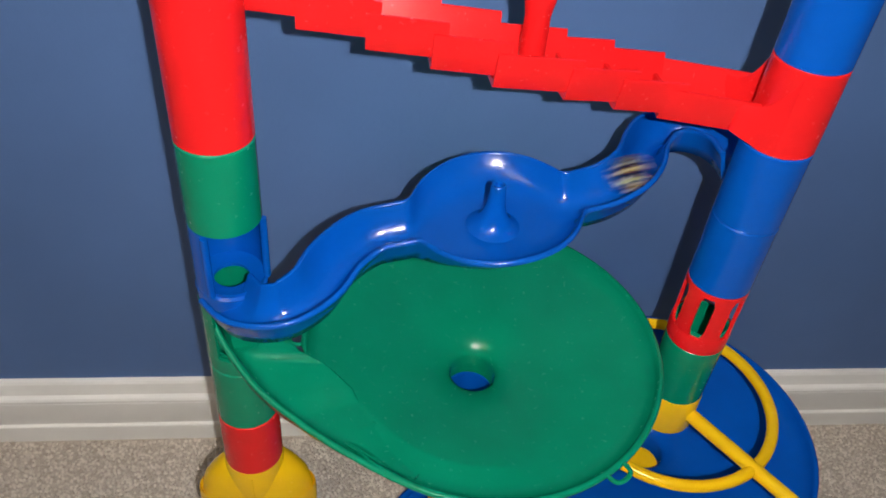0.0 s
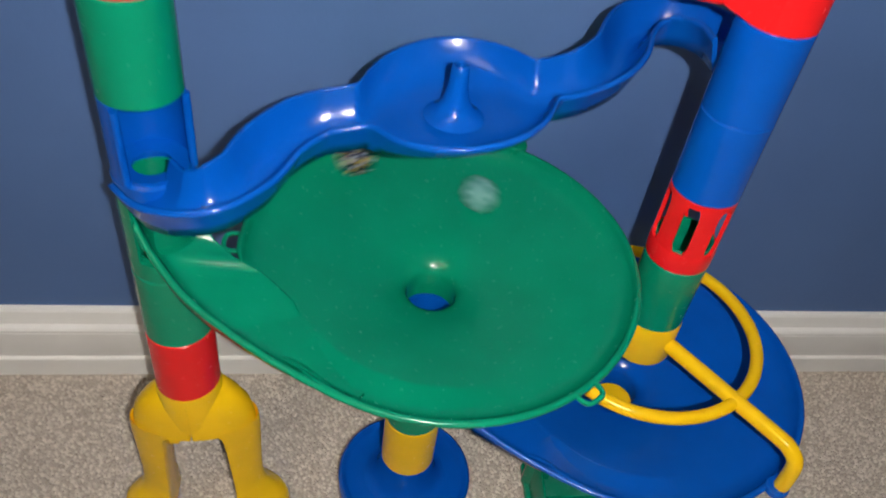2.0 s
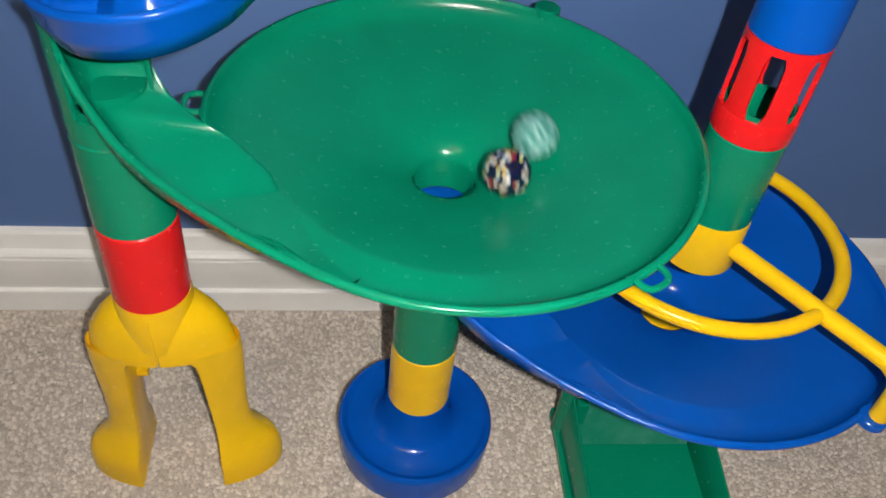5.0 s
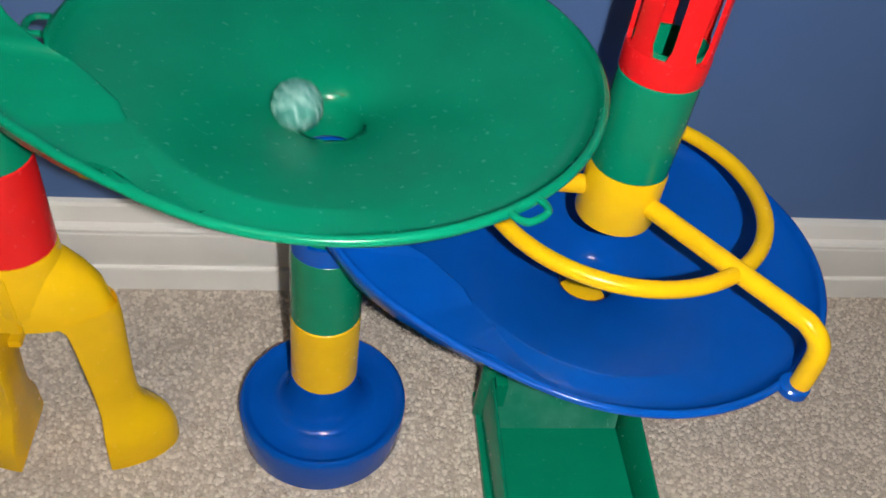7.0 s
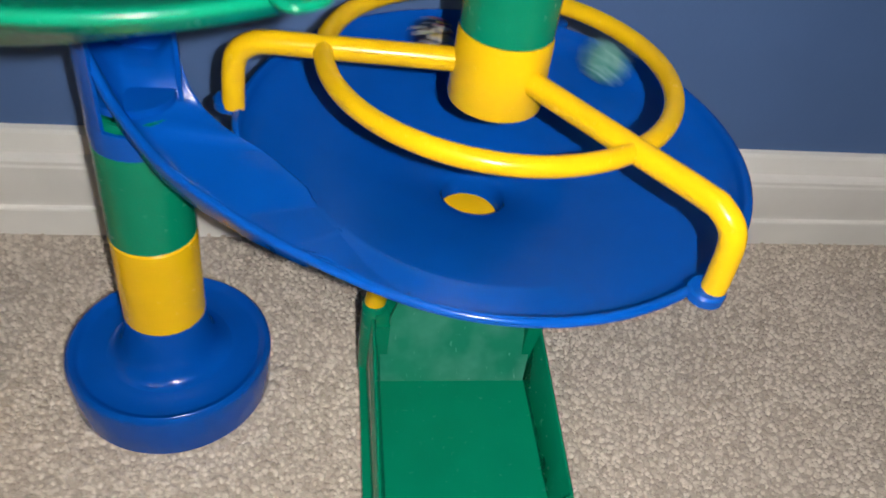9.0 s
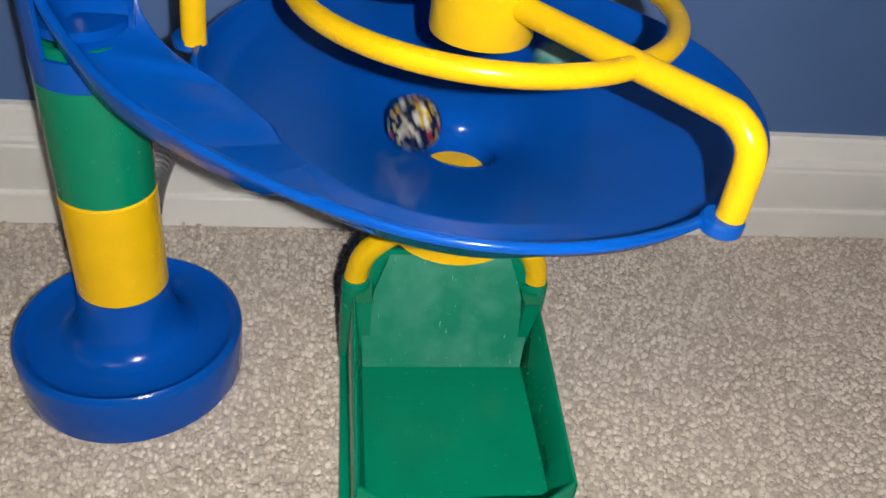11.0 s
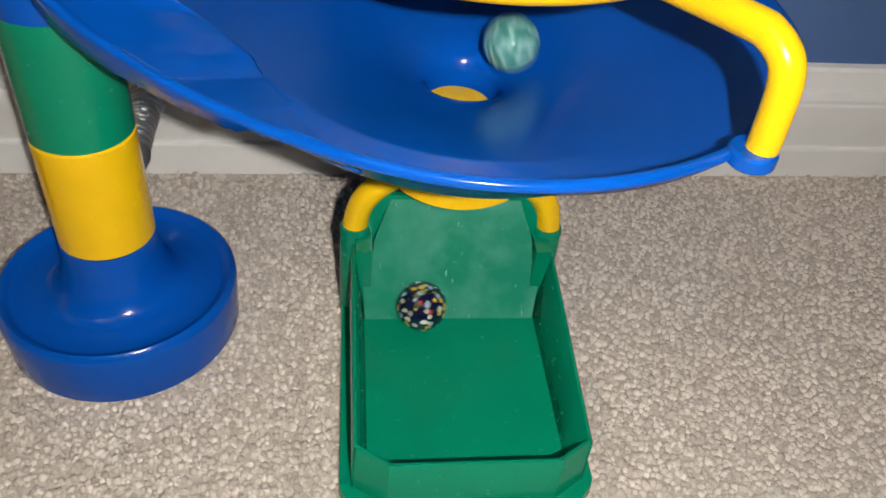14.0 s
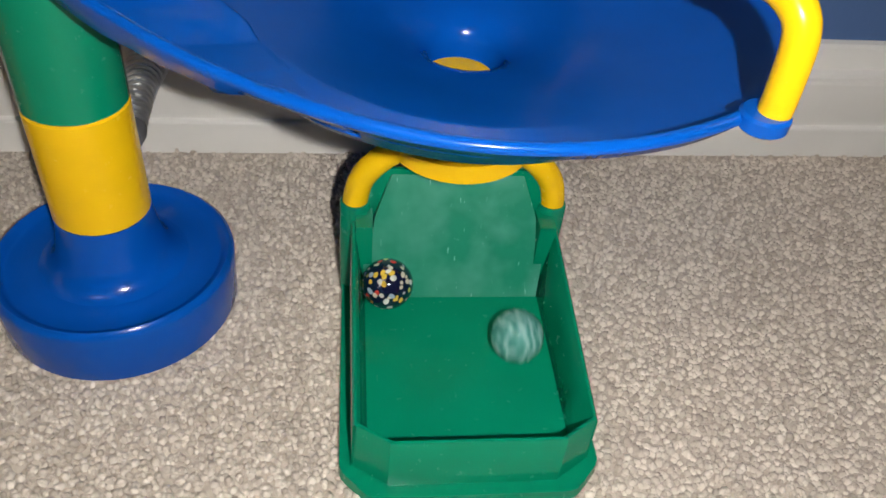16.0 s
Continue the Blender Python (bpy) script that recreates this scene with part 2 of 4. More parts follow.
# ---- room ----
def room():
    floor = tagged(finish("floor", *box(-1.6, 1.9, -2.6, 0.02, -0.05, -0.0028), CARPET, smooth=False), "beige cut-pile carpet floor", "floor", kind="structure")
    wall = tagged(finish("wall_north", *box(-1.6, 1.9, WALL_Y, 0.11, -0.05, 2.4), WALL, smooth=False), "deep blue painted wall with a soft sheen", "wall", kind="structure")
    tagged(finish("wall_south", *box(-1.6, 1.9, -2.7, -2.6, -0.05, 2.4), WALL, smooth=False), "deep blue painted wall", "wall", kind="structure")
    tagged(finish("wall_west", *box(-1.7, -1.6, -2.7, 0.11, -0.05, 2.4), WALL, smooth=False), "deep blue painted wall", "wall", kind="structure")
    tagged(finish("wall_east", *box(1.9, 2.0, -2.7, 0.11, -0.05, 2.4), WALL, smooth=False), "deep blue painted wall", "wall", kind="structure")
    tagged(finish("ceiling", *box(-1.7, 2.0, -2.7, 0.11, 2.4, 2.46), CEILING, smooth=False), "plain white ceiling", "ceiling", kind="structure")
    # moulded board: plinth, bead, cove and cap
    h = BOARD
    prof = [(0.012, -0.004), (0.0, -0.004), (0.0, 0.235 * h), (0.0006, 0.250 * h), (0.0030, 0.262 * h), (0.0030, 0.285 * h),
            (0.0022, 0.31 * h), (0.0022, 0.66 * h), (0.0032, 0.685 * h), (0.0012, 0.70 * h), (0.0008, 0.735 * h), (0.0024, 0.76 * h), (0.0058, 0.78 * h),
            (0.0062, 0.86 * h), (0.0070, 0.955 * h), (0.0085, 0.985 * h), (0.0120, h)]
    k = (WALL_Y - BOARD_Y) / 0.012
    verts = [(x, BOARD_Y + y * k, z) for x in (-1.6, 1.9) for y, z in prof]
    faces = grid_faces(2, len(prof), False, True)
    tagged(finish("baseboard", verts, faces, WHITE, sharp=25), "white painted moulded wooden baseboard along the carpet", "baseboard", kind="structure")
    # pile: thousands of small twisted tufts
    rng = np.random.default_rng(5)
    step = 0.0029
    xs = np.arange(-0.60, 0.68, step)
    ys = np.arange(-0.36, BOARD_Y - 0.0015, step)
    gx, gy = np.meshgrid(xs, ys)
    px = gx.ravel() + rng.uniform(-0.45, 0.45, gx.size) * step
    py = np.minimum(gy.ravel() + rng.uniform(-0.45, 0.45, gx.size) * step, BOARD_Y - 0.0012)
    k = px.size
    r = rng.uniform(0.0013, 0.0024, k)
    top = rng.uniform(-0.0016, 0.0012, k)
    lean = rng.normal(0, 0.0010, (2, k))
    ang = rng.uniform(0, 6.28, k)
    ring = []
    for j in range(5):
        a = ang + j * 2 * math.pi / 5
        ring.append(np.stack([px + 0.6 * r * np.cos(a), py + 0.6 * r * np.sin(a), np.full(k, -0.006)], 1))
    for j in range(5):
        a = ang + 0.5 + j * 2 * math.pi / 5
        w = rng.uniform(0.75, 1.15, k)
        ring.append(np.stack([px + lean[0] * 0.7 + w * r * np.cos(a), py + lean[1] * 0.7 + w * r * np.sin(a), top - 0.0012], 1))
    ring.append(np.stack([px + lean[0], py + lean[1], top], 1))
    verts = np.stack(ring, 1).reshape(-1, 3)
    tri = []
    for j in range(5):
        q = (j + 1) % 5
        tri += [(j, q, 5 + q), (j, 5 + q, 5 + j), (5 + j, 5 + q, 10)]
    faces = (np.arange(k)[:, None, None] * 11 + np.array(tri)[None]).reshape(-1, 3)
    me = bpy.data.meshes.new("carpet_pile")
    me.vertices.add(len(verts))
    me.vertices.foreach_set("co", verts.ravel())
    me.loops.add(faces.size)
    me.loops.foreach_set("vertex_index", faces.ravel())
    me.polygons.add(len(faces))
    me.polygons.foreach_set("loop_start", np.arange(0, faces.size, 3))
    me.polygons.foreach_set("use_smooth", np.ones(len(faces), dtype=bool))
    me.update(calc_edges=True)
    me.materials.append(PILE)
    tagged(new("carpet_pile", me), "short beige and grey twisted carpet yarn", "carpet", kind="stuff")


# ---- toy pieces ----
def tube(name, at, z0, z1, material, label, radius=TR):
    """One straight coupling tube on the pose 'at' of its tower."""
    ob = empty(name, at @ pose(0, 0, z0))
    finish("sleeve", *revolve(tube_profile(z1 - z0, radius)), material, ob)
    # the narrower spigot that plugs into the next piece
    finish("spigot", *revolve([(TR - 0.0040, z1 - z0 - 0.006), (TR - 0.0026, z1 - z0 - 0.006), (TR - 0.0026, z1 - z0 + 0.017), (TR - 0.0040, z1 - z0 + 0.017)], 40), material, ob)
    return tagged(ob, label, "tube", group="coupling tubes of the marble run")


def slotted_tube(at, z0, z1):
    ob = empty("slotted_tube", at @ pose(0, 0, z0))
    h = z1 - z0
    lo, hi = 0.015, h - 0.004
    finish("lower_band", *revolve([(TR - 0.0022, 0), (TR, 0), (TR + 0.0004, 0.001), (TR + 0.0004, lo - 0.001), (TR, lo), (TR - 0.0022, lo)]), RED, ob)
    finish("upper_band", *revolve([(TR - 0.0022, hi), (TR, hi), (TR, h), (TR - 0.0022, h)]), RED, ob)
    for i in range(6):
        a0 = radians(SLOT_TURN + i * 60)
        half = radians(16)
        sec = []
        for z in np.linspace(lo - 0.001, hi + 0.001, 7):
            # bars widen softly where they meet the bands
            e = min(z - lo, hi - z)
            w = half * (1 + 0.35 * max(0, 1 - max(e, 0) / 0.004) ** 2)
            arc = [a0 + w * (s / 5 * 2 - 1) for s in range(6)]
            sec.append([(TR * math.cos(a), TR * math.sin(a), z) for a in arc] + [((TR - 0.0024) * math.cos(a), (TR - 0.0024) * math.sin(a), z) for a in reversed(arc)])
        finish("bar", *sweep(sec), RED, ob)
    return tagged(ob, "red plastic tube with tall open slots", "tube")


def round_foot(at):
    """Weighted round base: dished top, rim and flared stem."""
    ob = empty("round_foot", at)
    R = FOOT_R
    finish("base", *revolve([(r, z * 1.24) for r, z in [(0.008, 0.0), (R - 0.001, 0.0), (R - 0.0002, 0.002), (R + 0.0008, 0.022), (R + 0.0002, 0.0245), (R - 0.0018, 0.0258), (R - 0.0042, 0.0250), (R - 0.0052, 0.0232),
            (R - 0.0075, 0.0222), (0.040, 0.0224), (0.036, 0.0230), (0.008, 0.0230)]], 96), BLUE, ob, sharp=60)
    finish("stem", *revolve([(r, 0.028 + (z - 0.0226) * (FOOT_H - 0.028) / 0.0334) for r, z in [(0.008, 0.0226), (0.0372, 0.0226), (0.033, 0.0238), (0.0295, 0.0266), (0.0270, 0.0310), (0.0252, 0.0360), (0.0238, 0.0430), (0.0228, 0.0500), (TR, 0.056), (0.018, 0.056), (0.008, 0.056)]], 80), BLUE, ob, sharp=60)
    return tagged(ob, "round blue plastic weighted foot standing on carpet", "base")


def arch_foot(at):
    """Two half-shell legs that meet under a collar, flat inside, with shoe-like feet."""
    ob = empty("arch_foot", at)
    h = ARCH_H
    finish("collar", *revolve([(TR - 0.003, h - 0.044), (TR - 0.0016, h - 0.044), (TR + 0.0002, h - 0.036), (TR + 0.0008, h - 0.020), (TR + 0.0006, h - 0.004), (TR, h), (TR - 0.003, h)], 48), YELLOW, ob)
    # inner face, outer reach, half depth and height of a leg, from shoulder to shoe
    line = [(0.0005, 0.0200, 0.0160, h - 0.006), (0.0005, 0.0285, 0.0180, h - 0.012), (0.0005, 0.0355, 0.0200, h - 0.020), (0.0005, 0.0415, 0.0214, h - 0.030), (0.0005, 0.0450, 0.0222, h - 0.040), (0.0006, 0.0466, 0.0222, 0.1460),
            (0.0120, 0.0470, 0.0220, 0.1446), (0.0175, 0.0474, 0.0217, 0.1415), (0.0208, 0.0477, 0.0213, 0.1360), (0.0220, 0.0478, 0.0208, 0.1260), (0.0235, 0.0472, 0.0198, 0.1000), (0.0248, 0.0468, 0.0192, 0.0750),
            (0.0256, 0.0474, 0.0194, 0.0590), (0.0262, 0.0492, 0.0204, 0.0490), (0.0268, 0.0540, 0.0232, 0.0400), (0.0274, 0.0610, 0.0268, 0.0325), (0.0278, 0.0655, 0.0292, 0.0250), (0.0280, 0.0675, 0.0302, 0.0160), (0.0280, 0.0680, 0.0305, 0.0070), (0.0280, 0.0678, 0.0304, 0.0)]
    line = [(xi, xo, wy, z if z > 0.147 else z * (h - 0.044) / 0.146) for xi, xo, wy, z in line]
    for sgn in (-1, 1):
        sec = []
        for xi, xo, wy, z in line:
            s = []
            for j in range(25):
                a = math.pi * (j / 24 - 0.5)
                c, q = math.cos(a), math.sin(a)
                x = xi + 0.0008 + (xo - xi - 0.0008) * max(c, 0.0) ** 0.85
                s.append((sgn * x, math.copysign(wy * math.sqrt(max(0.0, 1 - (x / xo) ** 2)), q), z))
            side = wy * math.sqrt(1 - (xi / xo) ** 2)
            s += [(sgn * xi, side - 0.001, z), (sgn * xi, 0.3 * side, z), (sgn * xi, -0.3 * side, z), (sgn * xi, -side + 0.001, z)]
            sec.append(s)
        finish("leg", *sweep(sec), YELLOW, ob, sharp=50)
        finish("lip", *box(*sorted((sgn * 0.0165, sgn * 0.0260)), 0.003, 0.015, 0.091, 0.096), YELLOW, ob, smooth=False)
    finish("seam", *box(-0.0005, 0.0005, -TR - 0.0014, -TR + 0.002, h - 0.036, h - 0.006), YELLOW, ob, smooth=False)
    return tagged(ob, "yellow plastic two-legged arch foot standing on carpet", "base")


def dish(name, at, R, d, turn, deep, off, spout, material, label, lugs, loops, collar_low, collar_high):
    """Funnel dish about the origin, rim at z=0, fed by a chute from a collar at distance d and angle turn.
    The outlet lies a little off the rim's centre."""
    ob = empty(name, at)
    hole = 0.0175

    def cone(r):
        """Height of the inner surface."""
        k = (r - hole) / (R - 0.004 - hole)
        s = max(0.0, min(1.0, k))
        z = -deep + (deep - 0.010) * s - 0.006 * math.exp(-max(0, r - hole) / 0.006)
        if r > R - 0.012:
            z += 0.004 * ((r - R + 0.012) / 0.008) ** 2
        return z

    crease = R - 0.033                    # inner edge of the level band that the chute runs out on

    def band(ang):
        """How far the level band takes over from the cone, by angle in degrees."""
        up = max(0.0, min(1.0, (ang - 184) / 3))
        down = max(0.0, min(1.0, (292 - ang) / 34))
        return up * down * down * (3 - 2 * down)

    def surface(ang, r):
        ang = ang % 360
        z = cone(r)
        edge = max(crease, R + float(np.interp(ang, LEDGE_A, LEDGE_R))) if ang < 216 else crease
        if r > edge:
            flat = cone(edge) + (r - edge) * float(np.interp(ang, (190, 197, 208, 216, 226), (0.25, 0.22, 0.12, 0.08, 0.03)))
            if r > R - 0.019:
                flat += 0.0135 * ((r - R + 0.019) / 0.015) ** 2.2 * max(0.0, min(1.0, (ang - 214) / 12))
            z += (flat - z) * band(ang)
        return z

    g0, g1 = radians(181), radians(233)   # where the chute enters, the lip gives way

    def lip(a):
        a = a % (2 * math.pi)
        e = 0.10
        if g0 < a < g1:
            return max(0.0, 1 - min((a - g0) / e, (g1 - a) / (1.5 * e)))
        return 1.0
    rs = [hole + (R - 0.004 - hole) * (i / 22) ** 1.15 for i in range(23)]
    rs = sorted(rs + [crease - 0.0015, crease, crease + 0.0015])
    steps = 216
    verts = []
    for i in range(steps):
        a = 2 * math.pi * i / steps
        u = lip(a)
        deg = math.degrees(a)
        base = surface(deg, R - 0.004)
        row = [(hole - 0.001, -deep - 0.016), (hole - 0.0002, -deep - 0.009)]
        row += [(r, surface(deg, r)) for r in rs]
        top = base + (0 - base) * u
        # upright lip, rolled bead, skirt
        row += [(R - 0.0030, base + (top - base) * 0.5), (R - 0.0026, top - 0.0012), (R - 0.0014, top + 0.0003 * u), (R + 0.0004, top), (R + 0.0016, top - 0.0010), (R + 0.0016, top - 0.0030), (R + 0.0002, top - 0.0042),
                (R - 0.0006, min(top - 0.0044, base + 0.001)), (R - 0.0025, min(top - 0.0046, base - 0.0022)), (R - 0.006, base - 0.0010 - 0.0030 * u)]
        row += [(r, surface(deg, r) - 0.0010 - 0.0016 * (u if r > crease else 1)) for r in reversed(rs[1:-2])]
        row += [(hole + 0.0022, -deep - 0.009), (hole + 0.0016, -deep - 0.016)]
        for r, z in row:
            r = min(r, R - 0.0032 + (r - R + 0.0032) * u) if r > R - 0.0032 else r
            e = 1 - max(0.0, min(1.0, (r - hole - 0.0022) / (R - 0.004 - hole)))
            verts.append((r * math.cos(a) + off[0] * e, r * math.sin(a) + off[1] * e, z))
    finish("bowl", verts, grid_faces(steps, len(row), True, True), material, ob, sharp=60)
    finish("outlet", *revolve([(hole + 0.0006, -deep - spout), (TR, -deep - spout), (TR, -deep - 0.010), (TR - 0.002, -deep - 0.006), (hole + 0.0006, -deep - 0.008)], 48, off), material, ob)

    # chute: channel that winds round the front from the collar and ends as a ledge in the bowl
    stations = []
    K = 88
    start, end = turn - 8, 242
    for i in range(K + 1):
        ang = start + (end - start) * i / K
        a = radians(ang)
        ca, sa = math.cos(a), math.sin(a)
        ro = R + float(np.interp(ang, CHUTE_A, CHUTE_R))
        ri = R + float(np.interp(ang, LEDGE_A, LEDGE_R))
        zt = float(np.interp(ang, CHUTE_A, CHUTE_Z))          # outer wall's top, falling to the rim
        zf = float(np.interp(ang, FLOOR_A, FLOOR_Z))          # floor at the outer side
        zi_top = float(np.interp(ang, LEDGE_A, LEDGE_Z))      # inner wall, then the ledge's edge
        zi_top = max(zi_top, surface(ang, max(hole, min(ri, R - 0.004))) + 0.0003) if ang > 191 else zi_top
        zi = min(zf, zi_top)
        prof = [(ro + 0.0016, zt - 0.0028), (ro + 0.0016, zt - 0.0008), (ro + 0.0004, zt), (ro - 0.0016, zt - 0.0002), (ro - 0.0028, zt - 0.0018)]
        wide = ro - ri
        for j in range(15):
            f = j / 14
            r = (ro - 0.0034) * (1 - f) + (ri + 0.0025) * f
            near, inner = max(0.0, 1 - f * wide / 0.016), max(0.0, 1 - (1 - f) * wide / 0.012)
            zc = zf * (1 - f) + zi * f
            zc += (zt - 0.004 - zf) * near ** 2.2 + max(0.0, zi_top - 0.002 - zi) * inner ** 2.2
            prof.append((r, zc))
        prof += [(ri + 0.0016, zi_top - 0.0002), (ri + 0.0002, zi_top - 0.0004), (ri - 0.0010, zi_top - 0.0014)]

        def under(r, z):
            """Underside: a thin skin outside the rim, sunk into the bowl's own skin within it."""
            return surface(ang, r) - 0.0006 if r < R - 0.004 else z - 0.0018
        prof += [(r, under(r, z)) for r, z in ((ri - 0.0012, zi_top - 0.001), (ri + 0.002, zi), (ri + 0.006, zi), ((ro + ri) / 2, (zf + zi) / 2))]
        prof += [(ro - 0.011, zf - 0.0010), (ro - 0.0060, zf + 0.0012), (ro - 0.0022, zf + 0.25 * (zt - zf)), (ro - 0.0004, zf + 0.6 * (zt - zf))]
        if ang > 214:
            tail = len(prof) - 4
            prof = prof[:tail] + [(r, max(z, surface(ang, min(r, R - 0.004)) - 0.0020)) for r, z in prof[tail:]]
        stations.append([(r * ca, r * sa, z) for r, z in prof])
    finish("chute", *sweep(stations), material, ob, sharp=60)
    # collar on the feeding tower, open to the front
    cx, cy = d * math.cos(radians(turn)), d * math.sin(radians(turn))
    lo, hi = collar_low, collar_high
    finish("collar", *revolve([(TR - 0.0022, lo), (TR - 0.0008, lo), (TR, lo + 0.0008), (TR + 0.0003, lo + 0.010), (TR, collar_top - 0.044), (TR - 0.0022, collar_top - 0.044)], 56, (cx, cy)), material, ob)
    back = []
    for i in range(25):
        a = radians(-5 + 243 * i / 24)
        back.append([(cx + (TR - dr) * math.cos(a), cy + (TR - dr) * math.sin(a), z) for dr, z in ((0, collar_top - 0.045), (0, hi), (0.0022, hi), (0.0022, collar_top - 0.045))])
    finish("collar_back", *sweep(back), material, ob)
    finish("drop_floor", *revolve([(0.0, collar_top - 0.031), (TR - 0.003, collar_top - 0.032), (TR - 0.003, collar_top - 0.036), (0.0, collar_top - 0.036)], 32, (cx, cy)), material, ob)
    for ang in lugs:
        a = radians(ang)
        v, f = revolve([(0.0, -0.0045), (0.0072, -0.0045), (0.0082, -0.0036), (0.0082, 0.0004), (0.0072, 0.0014), (0.0, 0.0014)], 20, ((R + 0.0045) * math.cos(a), (R + 0.0045) * math.sin(a)))
        finish("lug", v, f, material, ob)
    for ang in loops:
        a = radians(ang)
        ux, uy = Vector((math.cos(a), math.sin(a), 0)), Vector((-math.sin(a), math.cos(a), 0))
        path = [ux * (R + 0.001) + uy * -0.0075, ux * (R + 0.005) + uy * -0.0075, ux * (R + 0.0085) + uy * -0.0055, ux * (R + 0.0095), ux * (R + 0.0085) + uy * 0.0055, ux * (R + 0.005) + uy * 0.0075, ux * (R + 0.001) + uy * 0.0075]
        v, f = rod(smooth_path([p + Vector((0, 0, -0.0005)) for p in path], 4), 0.0016, 8)
        finish("loop", v, f, material, ob)
    return tagged(ob, label, "funnel")


def tripod(at, arms):
    """Column socket with bent arms that stand on the dish's rim, and a ring that ties them."""
    ob = empty("spider_frame", at)
    finish("socket", *revolve([(TR - 0.003, -0.020), (TR + 0.0006, -0.020), (TR + 0.0012, -0.018), (TR + 0.0006, 0.014), (TR, 0.016), (TR - 0.003, 0.016)], 56), YELLOW, ob)
    k = 72
    finish("ring", *rod([(RING_R * math.cos(2 * math.pi * i / k), RING_R * math.sin(2 * math.pi * i / k), ARM_Z) for i in range(k)], 0.0047, 16, True), YELLOW, ob)
    for ang, R in arms:
        a = radians(ang)
        c, s = math.cos(a), math.sin(a)
        line = [(TR - 0.001, ARM_Z), (0.045, ARM_Z), (RING_R, ARM_Z), (R - 0.014, ARM_Z), (R - 0.006, ARM_Z - 0.0012), (R + 0.0008, ARM_Z - 0.006), (R + 0.0036, ARM_Z - 0.014), (R + 0.0044, FOOT_Z + 0.006), (R + 0.0044, FOOT_Z)]
        finish("arm", *rod(smooth_path([(r * c, r * s, z) for r, z in line], 6), lambda f: 0.0058 - 0.0004 * f, 16), YELLOW, ob)
    return tagged(ob, "yellow plastic spider frame with ring, standing on blue dish rim", "frame")


def s_track(m_left, m_right):
    """Open serpentine channel with a round pan and a central peg."""
    ob = empty("serpentine_track", pose(0, 0, 0))
    line = smooth_path(S_LINE, 16)
    k = len(line)
    stations = []
    for i, p in enumerate(line):
        t = line[min(i + 1, k - 1)] - line[max(i - 1, 0)]
        t.z = 0
        t.normalize()
        nrm = Vector((-t.y, t.x, 0))
        q = (p - Vector(PAN))
        q = math.hypot(q.x, q.y)
        w = 0.0195 - (0.0048 if p.x > PAN[0] else 0.0028) * max(0.0, min(1.0, (abs(p.x - PAN[0]) - 0.07) / 0.04))
        if q < PAN_R * 1.6:
            c = math.sqrt(max(0.0, PAN_R ** 2 - q * q))
            w = (w ** 7 + c ** 7) ** (1 / 7)
        dp = 0.0205
        prof = []
        for j in range(25):
            f = math.sin((j / 12 - 1) * math.pi / 2)
            prof.append((f * (w - 0.0012), -dp * (1 - abs(f) ** (2.6 + 60 * max(0.0, w - 0.0195)))))
        out = [(-w - 0.0020, -0.0022), (-w - 0.0018, -0.0004), (-w, 0.0005)] + prof + [(w, 0.0005), (w + 0.0018, -0.0004), (w + 0.0020, -0.0022)]
        out += [(w + 0.0006, -0.004), (w * 0.86, -dp * 0.62), (w * 0.6, -dp - 0.0022), (0, -dp - 0.0024), (-w * 0.6, -dp - 0.0022), (-w * 0.86, -dp * 0.62), (-w - 0.0006, -0.004)]
        stations.append([tuple(p + nrm * a + Vector((0, 0, b))) for a, b in out])
    finish("channel", *sweep(stations), BLUE, ob, sharp=70)
    finish("peg", *revolve([(0.0, -0.019), (0.018, -0.019), (0.0135, -0.0165), (0.0100, -0.0125), (0.0074, -0.007), (0.0060, 0.0), (0.0052, 0.009), (0.0050, 0.0135), (0.0042, 0.0145), (0.0030, 0.0140), (0.0026, 0.011), (0.0, 0.011)], 40), BLUE, ob, at=pose(*PAN))
    # cup on the left tower: lower ring, back half and two front posts
    for mat, z0, z1, front in ((m_left, CUP[0], CUP[1], -58), (m_right, FEED[0], FEED[1], 122)):
        h = z1 - z0
        if front < 0:
            finish("cup_ring", *revolve([(TR - 0.0022, 0), (TR, 0), (TR + 0.0004, 0.002), (TR + 0.0004, 0.010), (TR - 0.0022, 0.012)], 56), BLUE, ob, at=mat @ pose(0, 0, z0))
            back = []
            for i in range(33):
                a = radians(front + 62 + 236 * i / 32)
                back.append([((TR - dr) * math.cos(a), (TR - dr) * math.sin(a), z) for dr, z in ((0, 0.009), (0, h), (0.0022, h), (0.0022, 0.009))])
            finish("cup_back", *sweep(back), BLUE, ob, at=mat @ pose(0, 0, z0))
            for s in (-1, 1):
                a = radians(front + s * 58)
                finish("post", *rod([(TR * math.cos(a), TR * math.sin(a), z) for z in np.linspace(0.012, h - 0.001, 6)], 0.0024, 10), BLUE, ob, at=mat @ pose(0, 0, z0))
            finish("cup_floor", *revolve([(0.011, 0.012), (TR - 0.001, 0.0145), (TR - 0.001, 0.012), (0.011, 0.0095)], 40), BLUE, ob, at=mat @ pose(0, 0, z0))
        else:
            finish("feed_sleeve", *revolve(tube_profile(h)), BLUE, ob, at=mat @ pose(0, 0, z0))
    return tagged(ob, "blue plastic serpentine marble track with a round pan and peg", "track")


